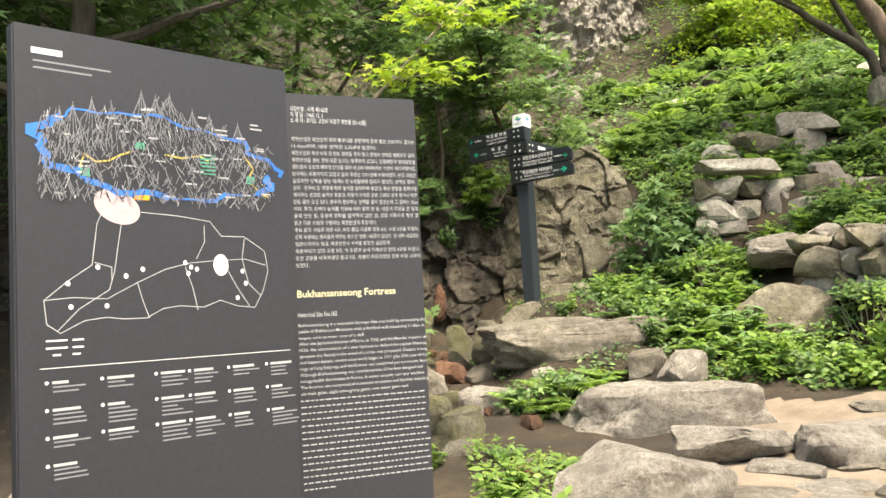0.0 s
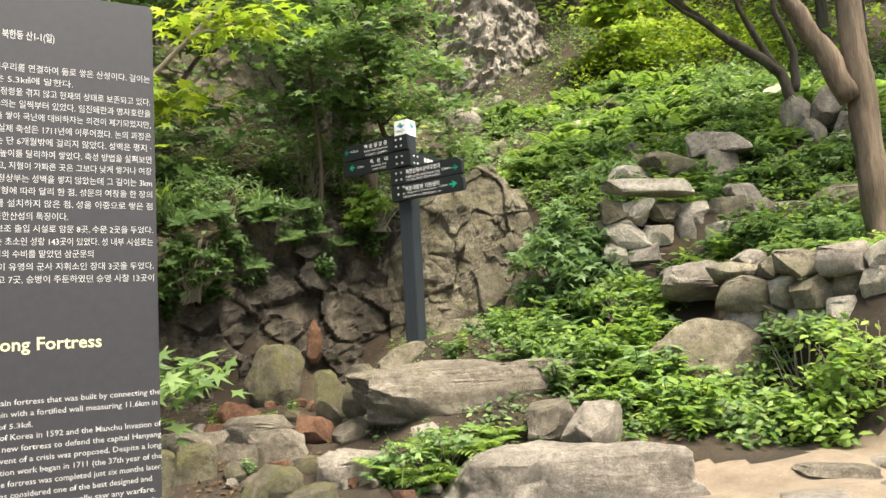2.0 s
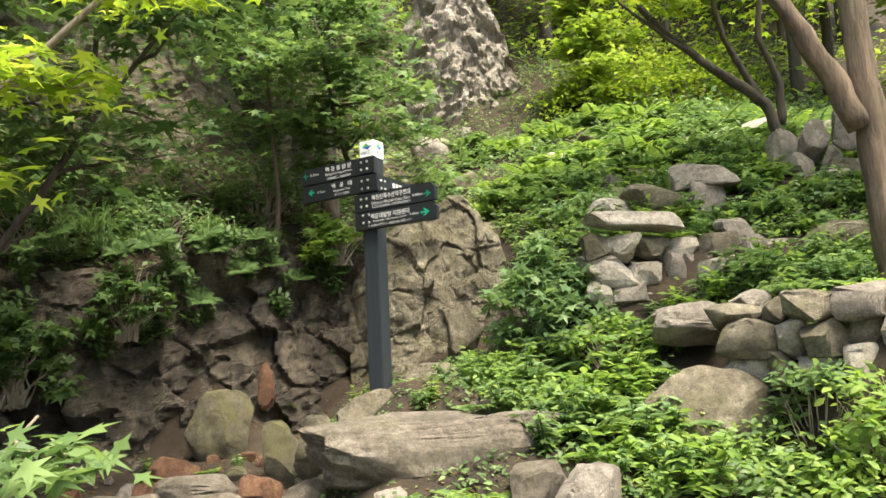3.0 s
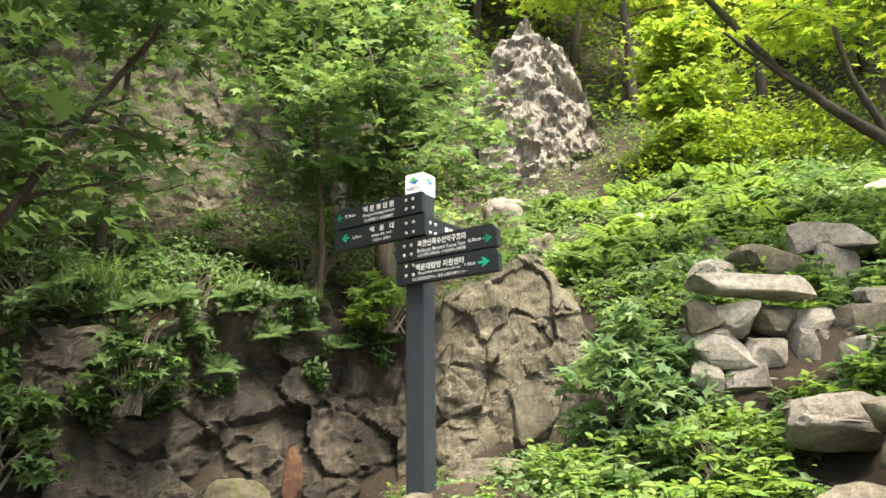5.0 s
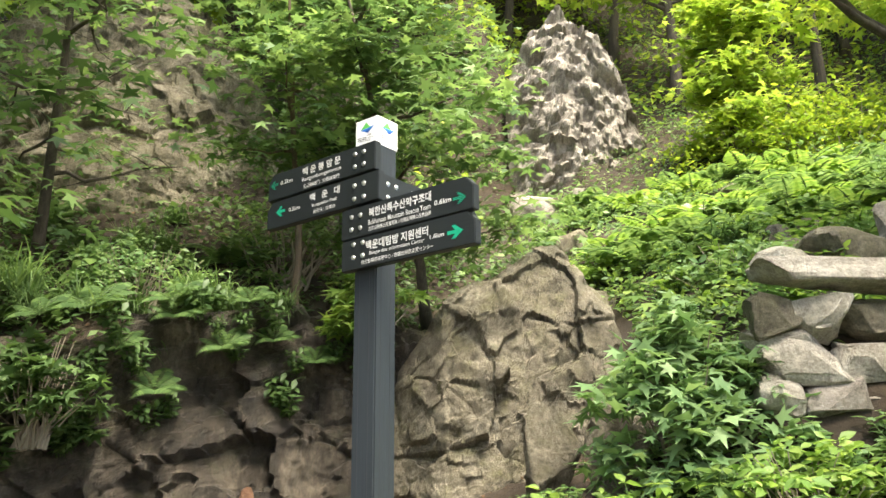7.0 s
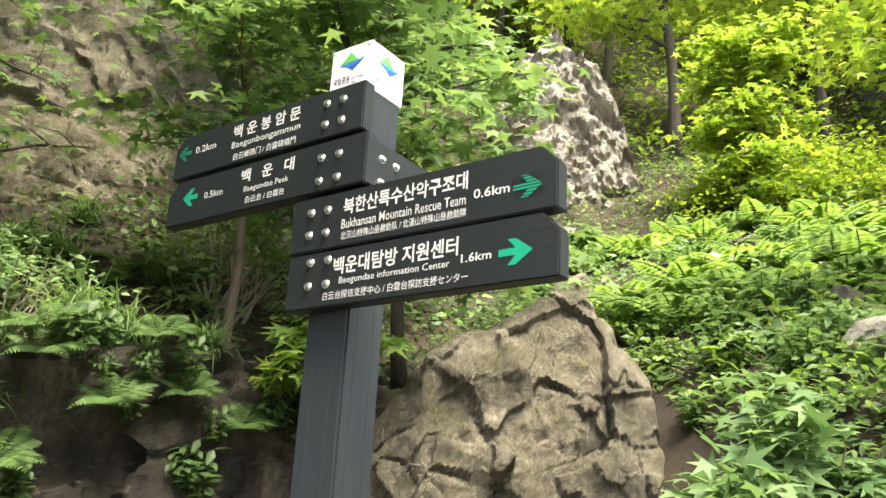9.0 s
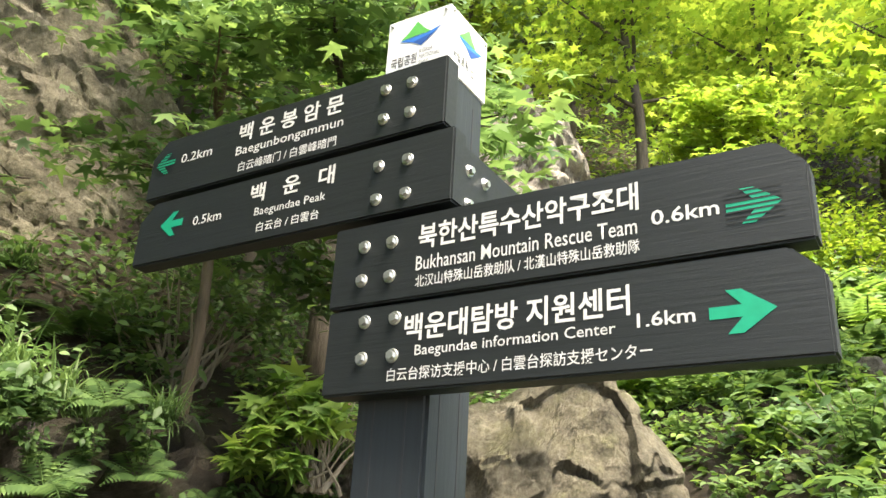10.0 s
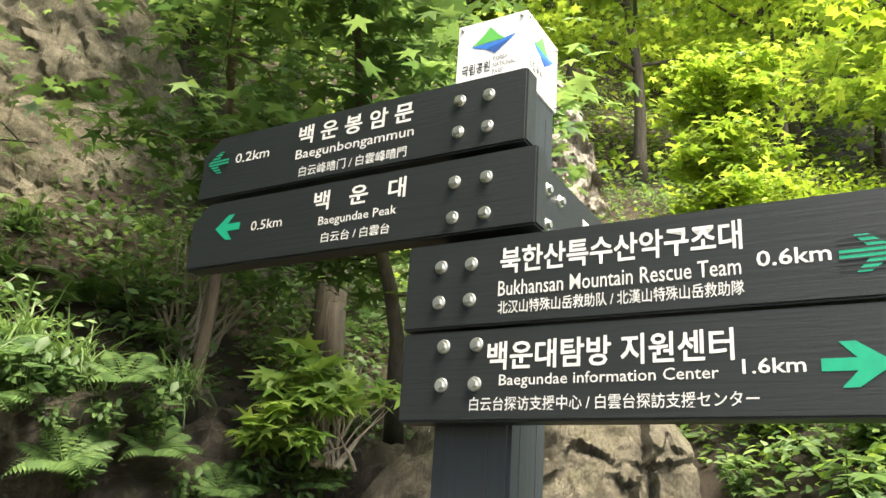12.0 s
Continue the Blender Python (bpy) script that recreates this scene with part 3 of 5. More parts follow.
rock(61, 5.6, 10.65, 2.55, 0.85, 0.33, WALLSTONE, "long tan block on the lower tier of the wall", 0.5, -3, 0, "stone_block", 4, 0.3, 0.3, rough=0.06)
rock(62, 4.05, 9.95, 2.1, 0.78, 0.26, PALE, "sloping flat grey rock below the retaining wall", 0.8, -6, -24, "rock", 4, 0.3, 0.45)
rock(63, 4.3, 9.4, 2.2, 0.36, 0.2, PALE, "pale stone lying on the retaining wall", 0.8, 15, 0, "rock", 4, 0.1, 0.5)
rock(64, 5.3, 11.3, 3.2, 0.42, 0.24, PALE, "pale stone lying on the retaining wall", 0.7, 10, 0, "rock", 4, 0.1, 0.45)
rock(65, 6.3, 10.9, 2.95, 0.95, 0.42, TAN, "tan stone lying at the end of the wall", 0.6, -10, 0, "rock", 4, 0.3, 0.45)


# ---------------------------------------------------------------- writing
WAITING = []


def lettering(name, text, x0, x1, z0, z1, y, material, parent, label="", bold=0.0, axis="x"):
    """Words fitted into a box on a face that looks along -y (or +x), drawn out by half a millimetre."""
    cu = bpy.data.curves.new(name, "FONT")
    cu.body, cu.resolution_u, cu.offset = text, 2, bold
    tmp = bpy.data.objects.new(name, cu)
    scene.collection.objects.link(tmp)
    WAITING.append((tmp, name, x0, x1, z0, z1, y, material, parent, label, axis))


def set_type():
    """Turns all the words into flat meshes in one go."""
    dg = bpy.context.evaluated_depsgraph_get()
    made = [bpy.data.meshes.new_from_object(w[0].evaluated_get(dg)) for w in WAITING]
    for me, w in zip(made, WAITING):
        bpy.data.objects.remove(w[0])
        typeset(me, *w[1:])


def typeset(me, name, x0, x1, z0, z1, y, material, parent, label, axis):
    n = len(me.vertices)
    co = np.zeros(n * 3, np.float32)
    me.vertices.foreach_get("co", co)
    co = co.reshape(-1, 3)
    lo, hi = co.min(0), co.max(0)
    sx, sz = (x1 - x0) / (hi[0] - lo[0]), (z1 - z0) / (hi[1] - lo[1])
    a = x0 + (co[:, 0] - lo[0]) * sx
    b = z0 + (co[:, 1] - lo[1]) * sz
    out = np.stack([a, np.full(n, y), b], 1) if axis == "x" else np.stack([np.full(n, y), a, b], 1)
    me.vertices.foreach_set("co", out.reshape(-1).astype(np.float32))
    me.materials.clear()
    me.materials.append(material)
    me.update()
    ob = new(name, me)
    ob.parent = parent
    tagged(ob, label, kind="stuff")


def flat(name, outline, y, material, parent, axis="x", label=""):
    """A thin film cut to an outline of (x, z)."""
    bm = bmesh.new()
    pts = [(x, y, z) if axis == "x" else (y, x, z) for x, z in outline]
    bm.faces.new([bm.verts.new(p) for p in pts])
    return part(name, bm, material, parent, label)


def strips(name, lines, y, width, material, parent, label=""):
    """Drawn lines: each a list of (x, z), as flat bands."""
    vs, fs = [], []
    for ln in lines:
        for (ax, az), (bx, bz) in zip(ln, ln[1:]):
            dx, dz = bx - ax, bz - az
            d = math.hypot(dx, dz) or 1
            ex, ez = dx / d * width * 0.4, dz / d * width * 0.4
            nx, nz = -dz / d * width / 2, dx / d * width / 2
            k = len(vs)
            vs += [(ax - ex + nx, y, az - ez + nz), (ax - ex - nx, y, az - ez - nz), (bx + ex - nx, y, bz + ez - nz), (bx + ex + nx, y, bz + ez + nz)]
            fs.append((k, k + 1, k + 2, k + 3))
            y -= 0.000004
    return tagged(sheet(name, vs, fs, material, parent), label)


# ---------------------------------------------------------------- signpost
SP = thing("signpost", pose(1.067, 10.075, 1.45, 0, 0, -39.5), "dark timber trail signpost with arrow boards and white cap", "signpost")
ZB = 1.45                       # height of its foot
H = 0.078                       # half the post's width
PX = -0.022                     # the post's middle, across
FACE = -0.125                # the boards' outer face
SX = 0.09                       # the boards' own zero, from the post's middle


def build_post():
    bm = bmesh.new()
    slab(bm, PX - H, PX + H, -H, H, 0, 3.89 - ZB, 0.008)
    part("post", bm, POST, SP)
    for side in range(4):
        bm = bmesh.new()
        m = Matrix.Translation((PX, 0, 0)) @ Matrix.Rotation(side * math.pi / 2, 4, "Z")
        for gx in (-0.036, 0.034):
            slab(bm, gx - 0.002, gx + 0.002, -H - 0.001, -H + 0.004, 0.02, 3.70 - ZB)
        bmesh.ops.transform(bm, matrix=m, verts=bm.verts)
        part("groove", bm, BLACKINK, SP, "dark groove down the post")


def board(x0, x1, z0, z1, arrow, thick=0.047):
    """An arrow board: two corners are cut off at the end that points the way."""
    c = 0.045
    if arrow == "left":
        o = [(x0, z0 + 0.0), (x1, z0), (x1, z1), (x0 + c, z1), (x0, z1 - c)]
    else:
        o = [(x0, z0), (x1, z0), (x1, z1 - c), (x1 - c, z1), (x0, z1)]
    bm = bmesh.new()
    prism(bm, [(x, z - ZB) for x, z in o], FACE, FACE + thick, 0.004)
    return part("arrow_board", bm, BOARD, SP, "black wooden arrow board with white lettering")


def bolt(parent, x, z, y=FACE, axis="x"):
    bm = bmesh.new()
    bmesh.ops.create_cone(bm, segments=20, radius1=0.0135, radius2=0.012, depth=0.003, cap_ends=True, matrix=Matrix.Translation((0, 0, 0.0015)))
    bmesh.ops.create_cone(bm, segments=6, radius1=0.0085, radius2=0.0078, depth=0.007, cap_ends=True, matrix=Matrix.Translation((0, 0, 0.0065)))
    turn = Matrix.Rotation(radians(90), 4, "X") if axis == "x" else Matrix.Rotation(radians(90), 4, "Y")
    at = (x, y, z - ZB) if axis == "x" else (y, x, z - ZB)
    bmesh.ops.transform(bm, matrix=Matrix.Translation(at) @ turn, verts=bm.verts)
    return part("bolt", bm, STEEL, parent, "zinc plated hexagon bolt")


def arrow(parent, x0, x1, zc, h, left, stripes=False):
    """A green arrow; some are worn into stripes."""
    w = x1 - x0
    o = [(0, 0.14), (0.5, 0.14), (0.26, 0.5), (0.5, 0.5), (1, 0), (0.5, -0.5), (0.26, -0.5), (0.5, -0.14), (0, -0.14)]
    pts = [((x1 - w * a) if left else (x0 + w * a), zc + h * b - ZB) for a, b in o]
    flat("arrow", pts, FACE - 0.0008, GREEN, parent, label="green reflective arrow")
    if stripes:
        lines = [[(x0, zc - ZB + k * h / 7), (x1, zc - ZB + k * h / 7 + 0.001)] for k in (-3, -2, -1, 0, 1, 2, 3)]
        strips("worn_grain", lines, FACE - 0.0012, 0.0028, BOARD, parent)


build_post()
Y1 = FACE - 0.0008
b1 = board(SX - 0.86, SX - 0.004, 3.575, 3.735, "left")
b2 = board(SX - 0.86, SX + 0.022, 3.402, 3.562, "left")
b3 = board(SX - 0.243, SX + 0.63, 3.219, 3.386, "right", 0.05)
b4 = board(SX - 0.238, SX + 0.636, 3.05, 3.213, "right", 0.05)
for bd, words in ((b1, (("백 운 봉 암 문", -0.566, -0.262, 3.668, 3.715, 0.02), ("Baegunbongammun", -0.568, -0.257, 3.626, 3.656, 0.004), ("白云峰暗门 / 白雲峰暗門", -0.552, -0.271, 3.588, 3.613, 0.006), ("0.2km", -0.753, -0.649, 3.656, 3.681, 0.008))),
                  (b2, (("백   운   대", -0.498, -0.264, 3.498, 3.543, 0.02), ("Baegundae Peak", -0.479, -0.282, 3.458, 3.483, 0.004), ("白云台 / 白雲台", -0.466, -0.295, 3.423, 3.446, 0.006), ("0.5km", -0.671, -0.581, 3.476, 3.499, 0.006))),
                  (b3, (("북한산특수산악구조대", -0.044, 0.375, 3.312, 3.362, 0.02), ("Bukhansan Mountain Rescue Team", -0.046, 0.371, 3.271, 3.299, 0.004), ("北汉山特殊山岳救助队 / 北漢山特殊山岳救助隊", -0.045, 0.374, 3.238, 3.262, 0.006), ("0.6km", 0.394, 0.499, 3.28, 3.306, 0.012))),
                  (b4, (("백운대탐방 지원센터", -0.061, 0.355, 3.138, 3.188, 0.02), ("Baegundae information Center", -0.036, 0.331, 3.105, 3.130, 0.004), ("白云台探访支援中心 / 白雲台探訪支援センター", -0.091, 0.387, 3.068, 3.092, 0.004), ("1.6km", 0.365, 0.453, 3.116, 3.139, 0.012)))):
    for text, x0, x1, z0, z1, bold in words:
        lettering("lettering", text, SX + x0, SX + x1, z0 - ZB, z1 - ZB, Y1, INK, bd, "white lettering", bold)
arrow(b1, SX - 0.842, SX - 0.775, 3.667, 0.055, True, True)
arrow(b2, SX - 0.781, SX - 0.706, 3.494, 0.062, True)
arrow(b3, SX + 0.509, SX + 0.590, 3.287, 0.058, False, True)
arrow(b4, SX + 0.473, SX + 0.567, 3.125, 0.066, False)
for bd, xs, zs in ((b1, (-0.152, -0.087), (3.69, 3.62)), (b2, (-0.152, -0.083), (3.511, 3.437)), (b3, (-0.168, -0.104), (3.338, 3.269)), (b4, (-0.151, -0.084), (3.185, 3.115))):
    for bx in xs:
        for bz in zs:
            bolt(bd, SX + bx, bz)
# the board on the other face, seen end on
bm = bmesh.new()
prism(bm, [(-0.10, 3.402 - ZB), (0.78, 3.402 - ZB), (0.78, 3.52 - ZB), (0.735, 3.562 - ZB), (-0.10, 3.562 - ZB)], 0, 0.036, 0.004)
bmesh.ops.transform(bm, matrix=Matrix(((0, 1, 0, H + PX), (1, 0, 0, 0), (0, 0, 1, 0), (0, 0, 0, 1))), verts=bm.verts)
bmesh.ops.recalc_face_normals(bm, faces=bm.faces)
b5 = part("arrow_board", bm, BOARD, SP, "black wooden arrow board pointing away")
for bx in (-0.03, 0.035):
    for bz in (3.511, 3.437):
        bolt(b5, bx, bz, H + PX + 0.036, "y")
for x0, x1, z0, z1 in ((0.16, 0.20, 3.475, 3.52), (0.215, 0.26, 3.475, 3.52), (0.275, 0.32, 3.475, 3.52), (0.16, 0.34, 3.44, 3.455)):
    flat("lettering", [(x0, z0 - ZB), (x1, z0 - ZB), (x1, z1 - ZB), (x0, z1 - ZB)], H + PX + 0.0368, INK, b5, "y", "white lettering")


def build_cap():
    """The white sheet metal cap with a park emblem on each side."""
    c = H + 0.003
    z0, z1 = 3.738 - ZB, 3.902 - ZB
    bm = bmesh.new()
    slab(bm, PX - c, PX + c, -c, c, z0, z1, 0.002)
    cap = part("cap", bm, WHITE, SP, "white sheet metal cap with a park emblem")
    for axis, y in (("x", -c - 0.0008), ("y", c + PX + 0.0008)):
        def spot(a, b, mid=PX if axis == "x" else 0.0):
            return (mid - c + 2 * c * a, z0 + (z1 - z0) * b)
        flat("emblem", [spot(*p) for p in ((0.22, 0.64), (0.36, 0.75), (0.48, 0.88), (0.60, 0.74), (0.70, 0.66), (0.60, 0.655), (0.45, 0.655))], y, LOGOGREEN, cap, axis)
        flat("emblem", [spot(*p) for p in ((0.20, 0.63), (0.42, 0.645), (0.62, 0.65), (0.86, 0.70), (0.74, 0.60), (0.56, 0.49), (0.42, 0.56))], y, BLUE, cap, axis)
        flat("emblem", [spot(*p) for p in ((0.42, 0.56), (0.62, 0.60), (0.78, 0.63), (0.56, 0.47))], y + (-0.0003 if axis == "x" else 0.0003), NAVY, cap, axis)
        a, b = spot(0.09, 0.22), spot(0.50, 0.38)
        lettering("lettering", "국립공원", a[0], b[0], a[1], b[1], y, BLACKINK, cap, "black lettering", 0.015, axis=axis)
        a, b = spot(0.54, 0.17), spot(0.86, 0.42)
        lettering("lettering", "KOREA\nNATIONAL\nPARK", a[0], b[0], a[1], b[1], y, BLACKINK, cap, "black lettering", axis=axis)
        for sx, sz in ((0.07, 0.93), (0.93, 0.93), (0.07, 0.07), (0.93, 0.07)):
            bm = bmesh.new()
            p = spot(sx, sz)
            at = (p[0], y, p[1]) if axis == "x" else (y, p[0], p[1])
            bmesh.ops.create_icosphere(bm, subdivisions=2, radius=0.0045, matrix=Matrix.Translation(at))
            part("screw", bm, STEEL, cap)


build_cap()


# ---------------------------------------------------------------- information panels
def panel_thing(x, y, ang, width, label):
    g = gz(x, y) - 0.05
    ob = thing("information_panel", pose(x, y, 0, 0, 0, ang), label, "information board", "information panels")
    bm = bmesh.new()
    slab(bm, 0, width, 0.0, 0.06, g, 2.494, 0.006)
    part("panel_body", bm, PANEL, ob)
    bm = bmesh.new()
    slab(bm, -0.04, width + 0.04, -0.06, 0.12, g - 0.05, g + 0.07, 0.008)
    part("plinth", bm, PANEL, ob)
    return ob


PR = panel_thing(-0.64 - 0.13 * math.cos(radians(22)), 3.53 - 0.13 * math.sin(radians(22)), 22, 0.717, "anthracite upright panel with Korean and English text")
PL = panel_thing(-0.584 - 0.995 * math.cos(radians(42.7)), 3.215 - 0.995 * math.sin(radians(42.7)), 42.7, 0.995, "anthracite upright panel with a drawn mountain map")
YP = -0.0008


def text_panel():
    x0 = 0.13 + 0.012

    lettering("lettering", "지정번호 : 사적 제162호\n지 정 일 : 1968. 12. 5\n소 재 지 : 경기도 고양시 덕양구 북한동 산1-1(일)", x0, x0 + 0.34, 2.36, 2.437, YP, PRINT, PR, "white lettering", 0.012)
    kor = ["북한산성은 북한산의 여러 봉우리를 연결하여 돌로 쌓은 산성이다. 길이는", "11.6km이며, 내부 면적은 5.3㎢에 달한다.",
           "북한산성은 축성 이후 한 번도 점령을 겪지 않고 현재의 상태로 보존되고 있다.", "북한산성을 쌓는 것에 대한 논의는 일찍부터 있었다. 임진왜란과 병자호란을",
           "겪으면서 도성의 배후에 산성을 쌓아 국난에 대비하자는 의견이 제기되었지만,", "당시에는 이루어지지 않았고 실제 축성은 1711년에 이루어졌다. 논의 과정은",
           "길었지만 성벽을 쌓는 데에는 단 6개월밖에 걸리지 않았다. 성벽은 평지 ·", "산지 · 봉우리 등 지형에 따라 높이를 달리하여 쌓았다. 축성 방법을 살펴보면",
           "계곡부는 온전한 높이로 쌓았고, 지형이 가파른 곳은 그보다 낮게 쌓거나 여장", "만을 올린 곳도 있다. 봉우리 정상부는 성벽을 쌓지 않았는데 그 길이는 3km",
           "이다. 특히, 성벽의 높이를 지형에 따라 달리 한 점, 성문의 여장을 한 장의", "돌로 만든 점, 옹성과 포루를 설치하지 않은 점, 성을 이중으로 쌓은 점",
           "등은 다른 산성과 구별되는 북한산성의 특징이다.", "주요 출입 시설로 대문 6곳, 보조 출입 시설로 암문 8곳, 수문 2곳을 두었다.",
           "성곽 시설에는 병사들이 머무는 초소인 성랑 143곳이 있었다. 성 내부 시설로는", "임금이 머무는 행궁, 북한산성의 수비를 맡았던 삼군문의",
           "주둔부대가 있던 유영 3곳, 이 유영의 군사 지휘소인 장대 3곳을 두었다.", "또한 군량을 비축하였던 창고 7곳, 승병이 주둔하였던 승영 사찰 13곳이", "있었다."]
    full = 0.565
    for i, t in enumerate(kor):
        z = 2.283 - i * 0.0305
        n = len(t)
        wide = full * (1.0 if n > 33 else min(1.0, n / 40))
        lettering("lettering", t, x0, x0 + wide, z, z + 0.0195, YP, PRINT, PR, "white lettering", 0.003)
    lettering("lettering", "Bukhansanseong Fortress", x0, x0 + 0.44, 1.597, 1.637, YP, GOLD, PR, "pale gold heading", 0.015)
    lettering("lettering", "Historical Site No.162", x0, x0 + 0.17, 1.523, 1.543, YP, PRINT, PR, "white lettering", 0.006)
    eng = ["Bukhansanseong is a mountain fortress that was built by connecting the", "peaks of Bukhansan Mountain with a fortified wall measuring 11.6km in", "length, with an inner area of 5.3㎢.",
           "After the Japanese Invasion of Korea in 1592 and the Manchu Invasion of", "1636, the construction of a new fortress to defend the capital Hanyang", "(present-day Seoul) in the event of a crisis was proposed. Despite a long",
           "and heated debate, construction work began in 1711 (the 37th year of the", "reign of King Sukjong), and the fortress was completed just six months later.", "Although Bukhansanseong was considered one of the best designed and",
           "recognizable fortresses in Korea, it never actually saw any warfare.", "The fortress was composed of numerous structures and facilities including", "six main gates, eight emergency gates, two water gates and"]
    rnd = random.Random(4)
    for i in range(27):
        z = 1.478 - i * 0.0262
        if i < len(eng):
            wide = 0.575 * min(1.0, len(eng[i]) / 70)
            lettering("lettering", eng[i], x0, x0 + wide, z, z + 0.0175, YP, PRINT, PR, "white lettering", 0.004)
        else:
            end = x0 + 0.575 * (rnd.uniform(0.95, 1.0) if i < 26 else 0.25)
            x, lines = x0, []
            while x < end - 0.01:
                w = rnd.uniform(0.006, 0.024)
                lines.append([(x, z + 0.007), (min(end, x + w), z + 0.007)])
                x += w + 0.011
            strips("lettering", lines, YP, 0.005, PRINT, PR, "small white lettering")


text_panel()


def map_panel():
    W = 0.995

    def q(a, b):                 # from the old drawing's own grid: across 0..1, down 0..1 from the top
        a -= 0.27 * a * (1 - a)
        return (W * a, 2.494 - (b - (0.032 if b > 0.378 else 0.0)) * 1.5)
    rnd = random.Random(9)
    strips("lettering", [[q(0.085, 0.055), q(0.185, 0.055)]], YP, 0.02, INK, PL, "white heading")
    strips("lettering", [[q(0.085, 0.077), q(0.37, 0.077)], [q(0.085, 0.092), q(0.30, 0.092)]], YP, 0.006, GREYINK, PL, "grey lettering")
    # mountain drawing: ridges of many short grey strokes
    for tone, count, wd in ((GREYINK, 700, 0.0024), (BLACKINK, 420, 0.003), (INK, 60, 0.002)):
        lines = []
        for _ in range(count):
            a = rnd.uniform(0.10, 0.93)
            crown = 0.135 + 0.06 * (1 - math.exp(-((a - 0.55) / 0.2) ** 2)) + 0.02 * math.sin(a * 31)
            b = rnd.uniform(crown, 0.36)
            hh = rnd.uniform(0.008, 0.03)
            s = rnd.choice((-1, 1)) * rnd.uniform(0.006, 0.022)
            lines.append([q(a, b), q(a + s * 0.4, b + hh * 0.45), q(a + s, b + hh)])
        strips("mountain_drawing", lines, YP - 0.00001 * wd * 1e4, wd, tone, PL, "grey ink mountain drawing")
    peaks = []
    for a in (0.18, 0.37, 0.48, 0.53, 0.58, 0.72, 0.30, 0.66, 0.23, 0.82):
        top = 0.10 + 0.3 * abs(a - 0.53) ** 1.4 + rnd.uniform(0, 0.02)
        for k in range(7):
            s = (k - 3) * 0.011
            peaks.append([q(a + s * 0.25, top + abs(s) * 0.8), q(a + s * 1.2, top + 0.05 + rnd.uniform(0, 0.02)), q(a + s * 1.9, top + 0.10 + rnd.uniform(0, 0.02))])
    strips("mountain_drawing", peaks, YP - 0.0003, 0.0022, GREYINK, PL, "pale grey peaks")
    ring = []
    for i in range(64):
        an = 2 * math.pi * i / 64
        r = 1 + 0.05 * math.sin(an * 9) + 0.04 * math.sin(an * 17 + 1)
        ring.append(q(0.52 + 0.43 * r * math.cos(an), 0.262 - 0.092 * r * math.sin(an) + 0.02 * math.cos(an)))
    for i0, i1, wd in ((0, 63, 0.007), (58, 64, 0.022), (0, 10, 0.015), (26, 42, 0.024), (42, 50, 0.02), (13, 17, 0.01), (52, 56, 0.015)):
        strips("map_water", [ring[i0:i1]], YP - 0.0005 - i0 * 1e-5, wd, BLUE, PL, "blue map line")
    for pts in (((0.25, 0.30), (0.27, 0.27), (0.31, 0.285), (0.36, 0.28), (0.40, 0.265), (0.44, 0.255)), ((0.56, 0.255), (0.62, 0.26), (0.68, 0.25), (0.71, 0.26)), ((0.84, 0.24), (0.87, 0.27), (0.85, 0.30), (0.89, 0.33), (0.92, 0.34))):
        strips("map_trail", [[q(*p) for p in pts]], YP - 0.0008, 0.006, YELLOW, PL, "ochre map line")
    for a, b, w, h in ((0.71, 0.27, 0.05, 0.045), (0.27, 0.31, 0.03, 0.014), (0.86, 0.30, 0.025, 0.016), (0.47, 0.24, 0.03, 0.012)):
        lines = [[q(a - w / 2, b - h / 2 + h * k / 5), q(a + w / 2, b - h / 2 + h * k / 5)] for k in range(6)]
        strips("map_woods", lines, YP - 0.0009, 0.006, SEA, PL, "green map hatching")
    tags = [[q(a, b), q(a + rnd.uniform(0.02, 0.04), b)] for a, b in ((rnd.uniform(0.12, 0.9), rnd.uniform(0.15, 0.36)) for _ in range(38))]
    strips("lettering", tags, YP - 0.001, 0.006, PRINT, PL, "small white map names")
    # trail map below
    tl = [((0.335, 0.42), (0.31, 0.455), (0.30, 0.50), (0.29, 0.545), (0.20, 0.58), (0.11, 0.62), (0.12, 0.67), (0.17, 0.69), (0.26, 0.665), (0.34, 0.66), (0.40, 0.665), (0.48, 0.665), (0.54, 0.645), (0.60, 0.64), (0.68, 0.645), (0.74, 0.63), (0.80, 0.645), (0.86, 0.65), (0.89, 0.61), (0.91, 0.56), (0.90, 0.51), (0.83, 0.475), (0.75, 0.475), (0.71, 0.44), (0.60, 0.43), (0.47, 0.425)),
          ((0.40, 0.445), (0.385, 0.50), (0.37, 0.56), (0.35, 0.60), (0.24, 0.64), (0.16, 0.685)), ((0.11, 0.62), (0.22, 0.615), (0.34, 0.62), (0.45, 0.585), (0.55, 0.555), (0.64, 0.54), (0.72, 0.535), (0.83, 0.53), (0.90, 0.545)),
          ((0.62, 0.55), (0.645, 0.60), (0.66, 0.65)), ((0.45, 0.585), (0.47, 0.63), (0.49, 0.665)), ((0.66, 0.53), (0.69, 0.49), (0.69, 0.45)), ((0.77, 0.56), (0.80, 0.60), (0.84, 0.645)), ((0.83, 0.48), (0.82, 0.53), (0.84, 0.59), (0.88, 0.62)), ((0.30, 0.54), (0.36, 0.55), (0.36, 0.58))]
    strips("map_trail", [[q(a, b) for a, b in ln] for ln in tl], YP, 0.0028, PRINT, PL, "pale map trail")
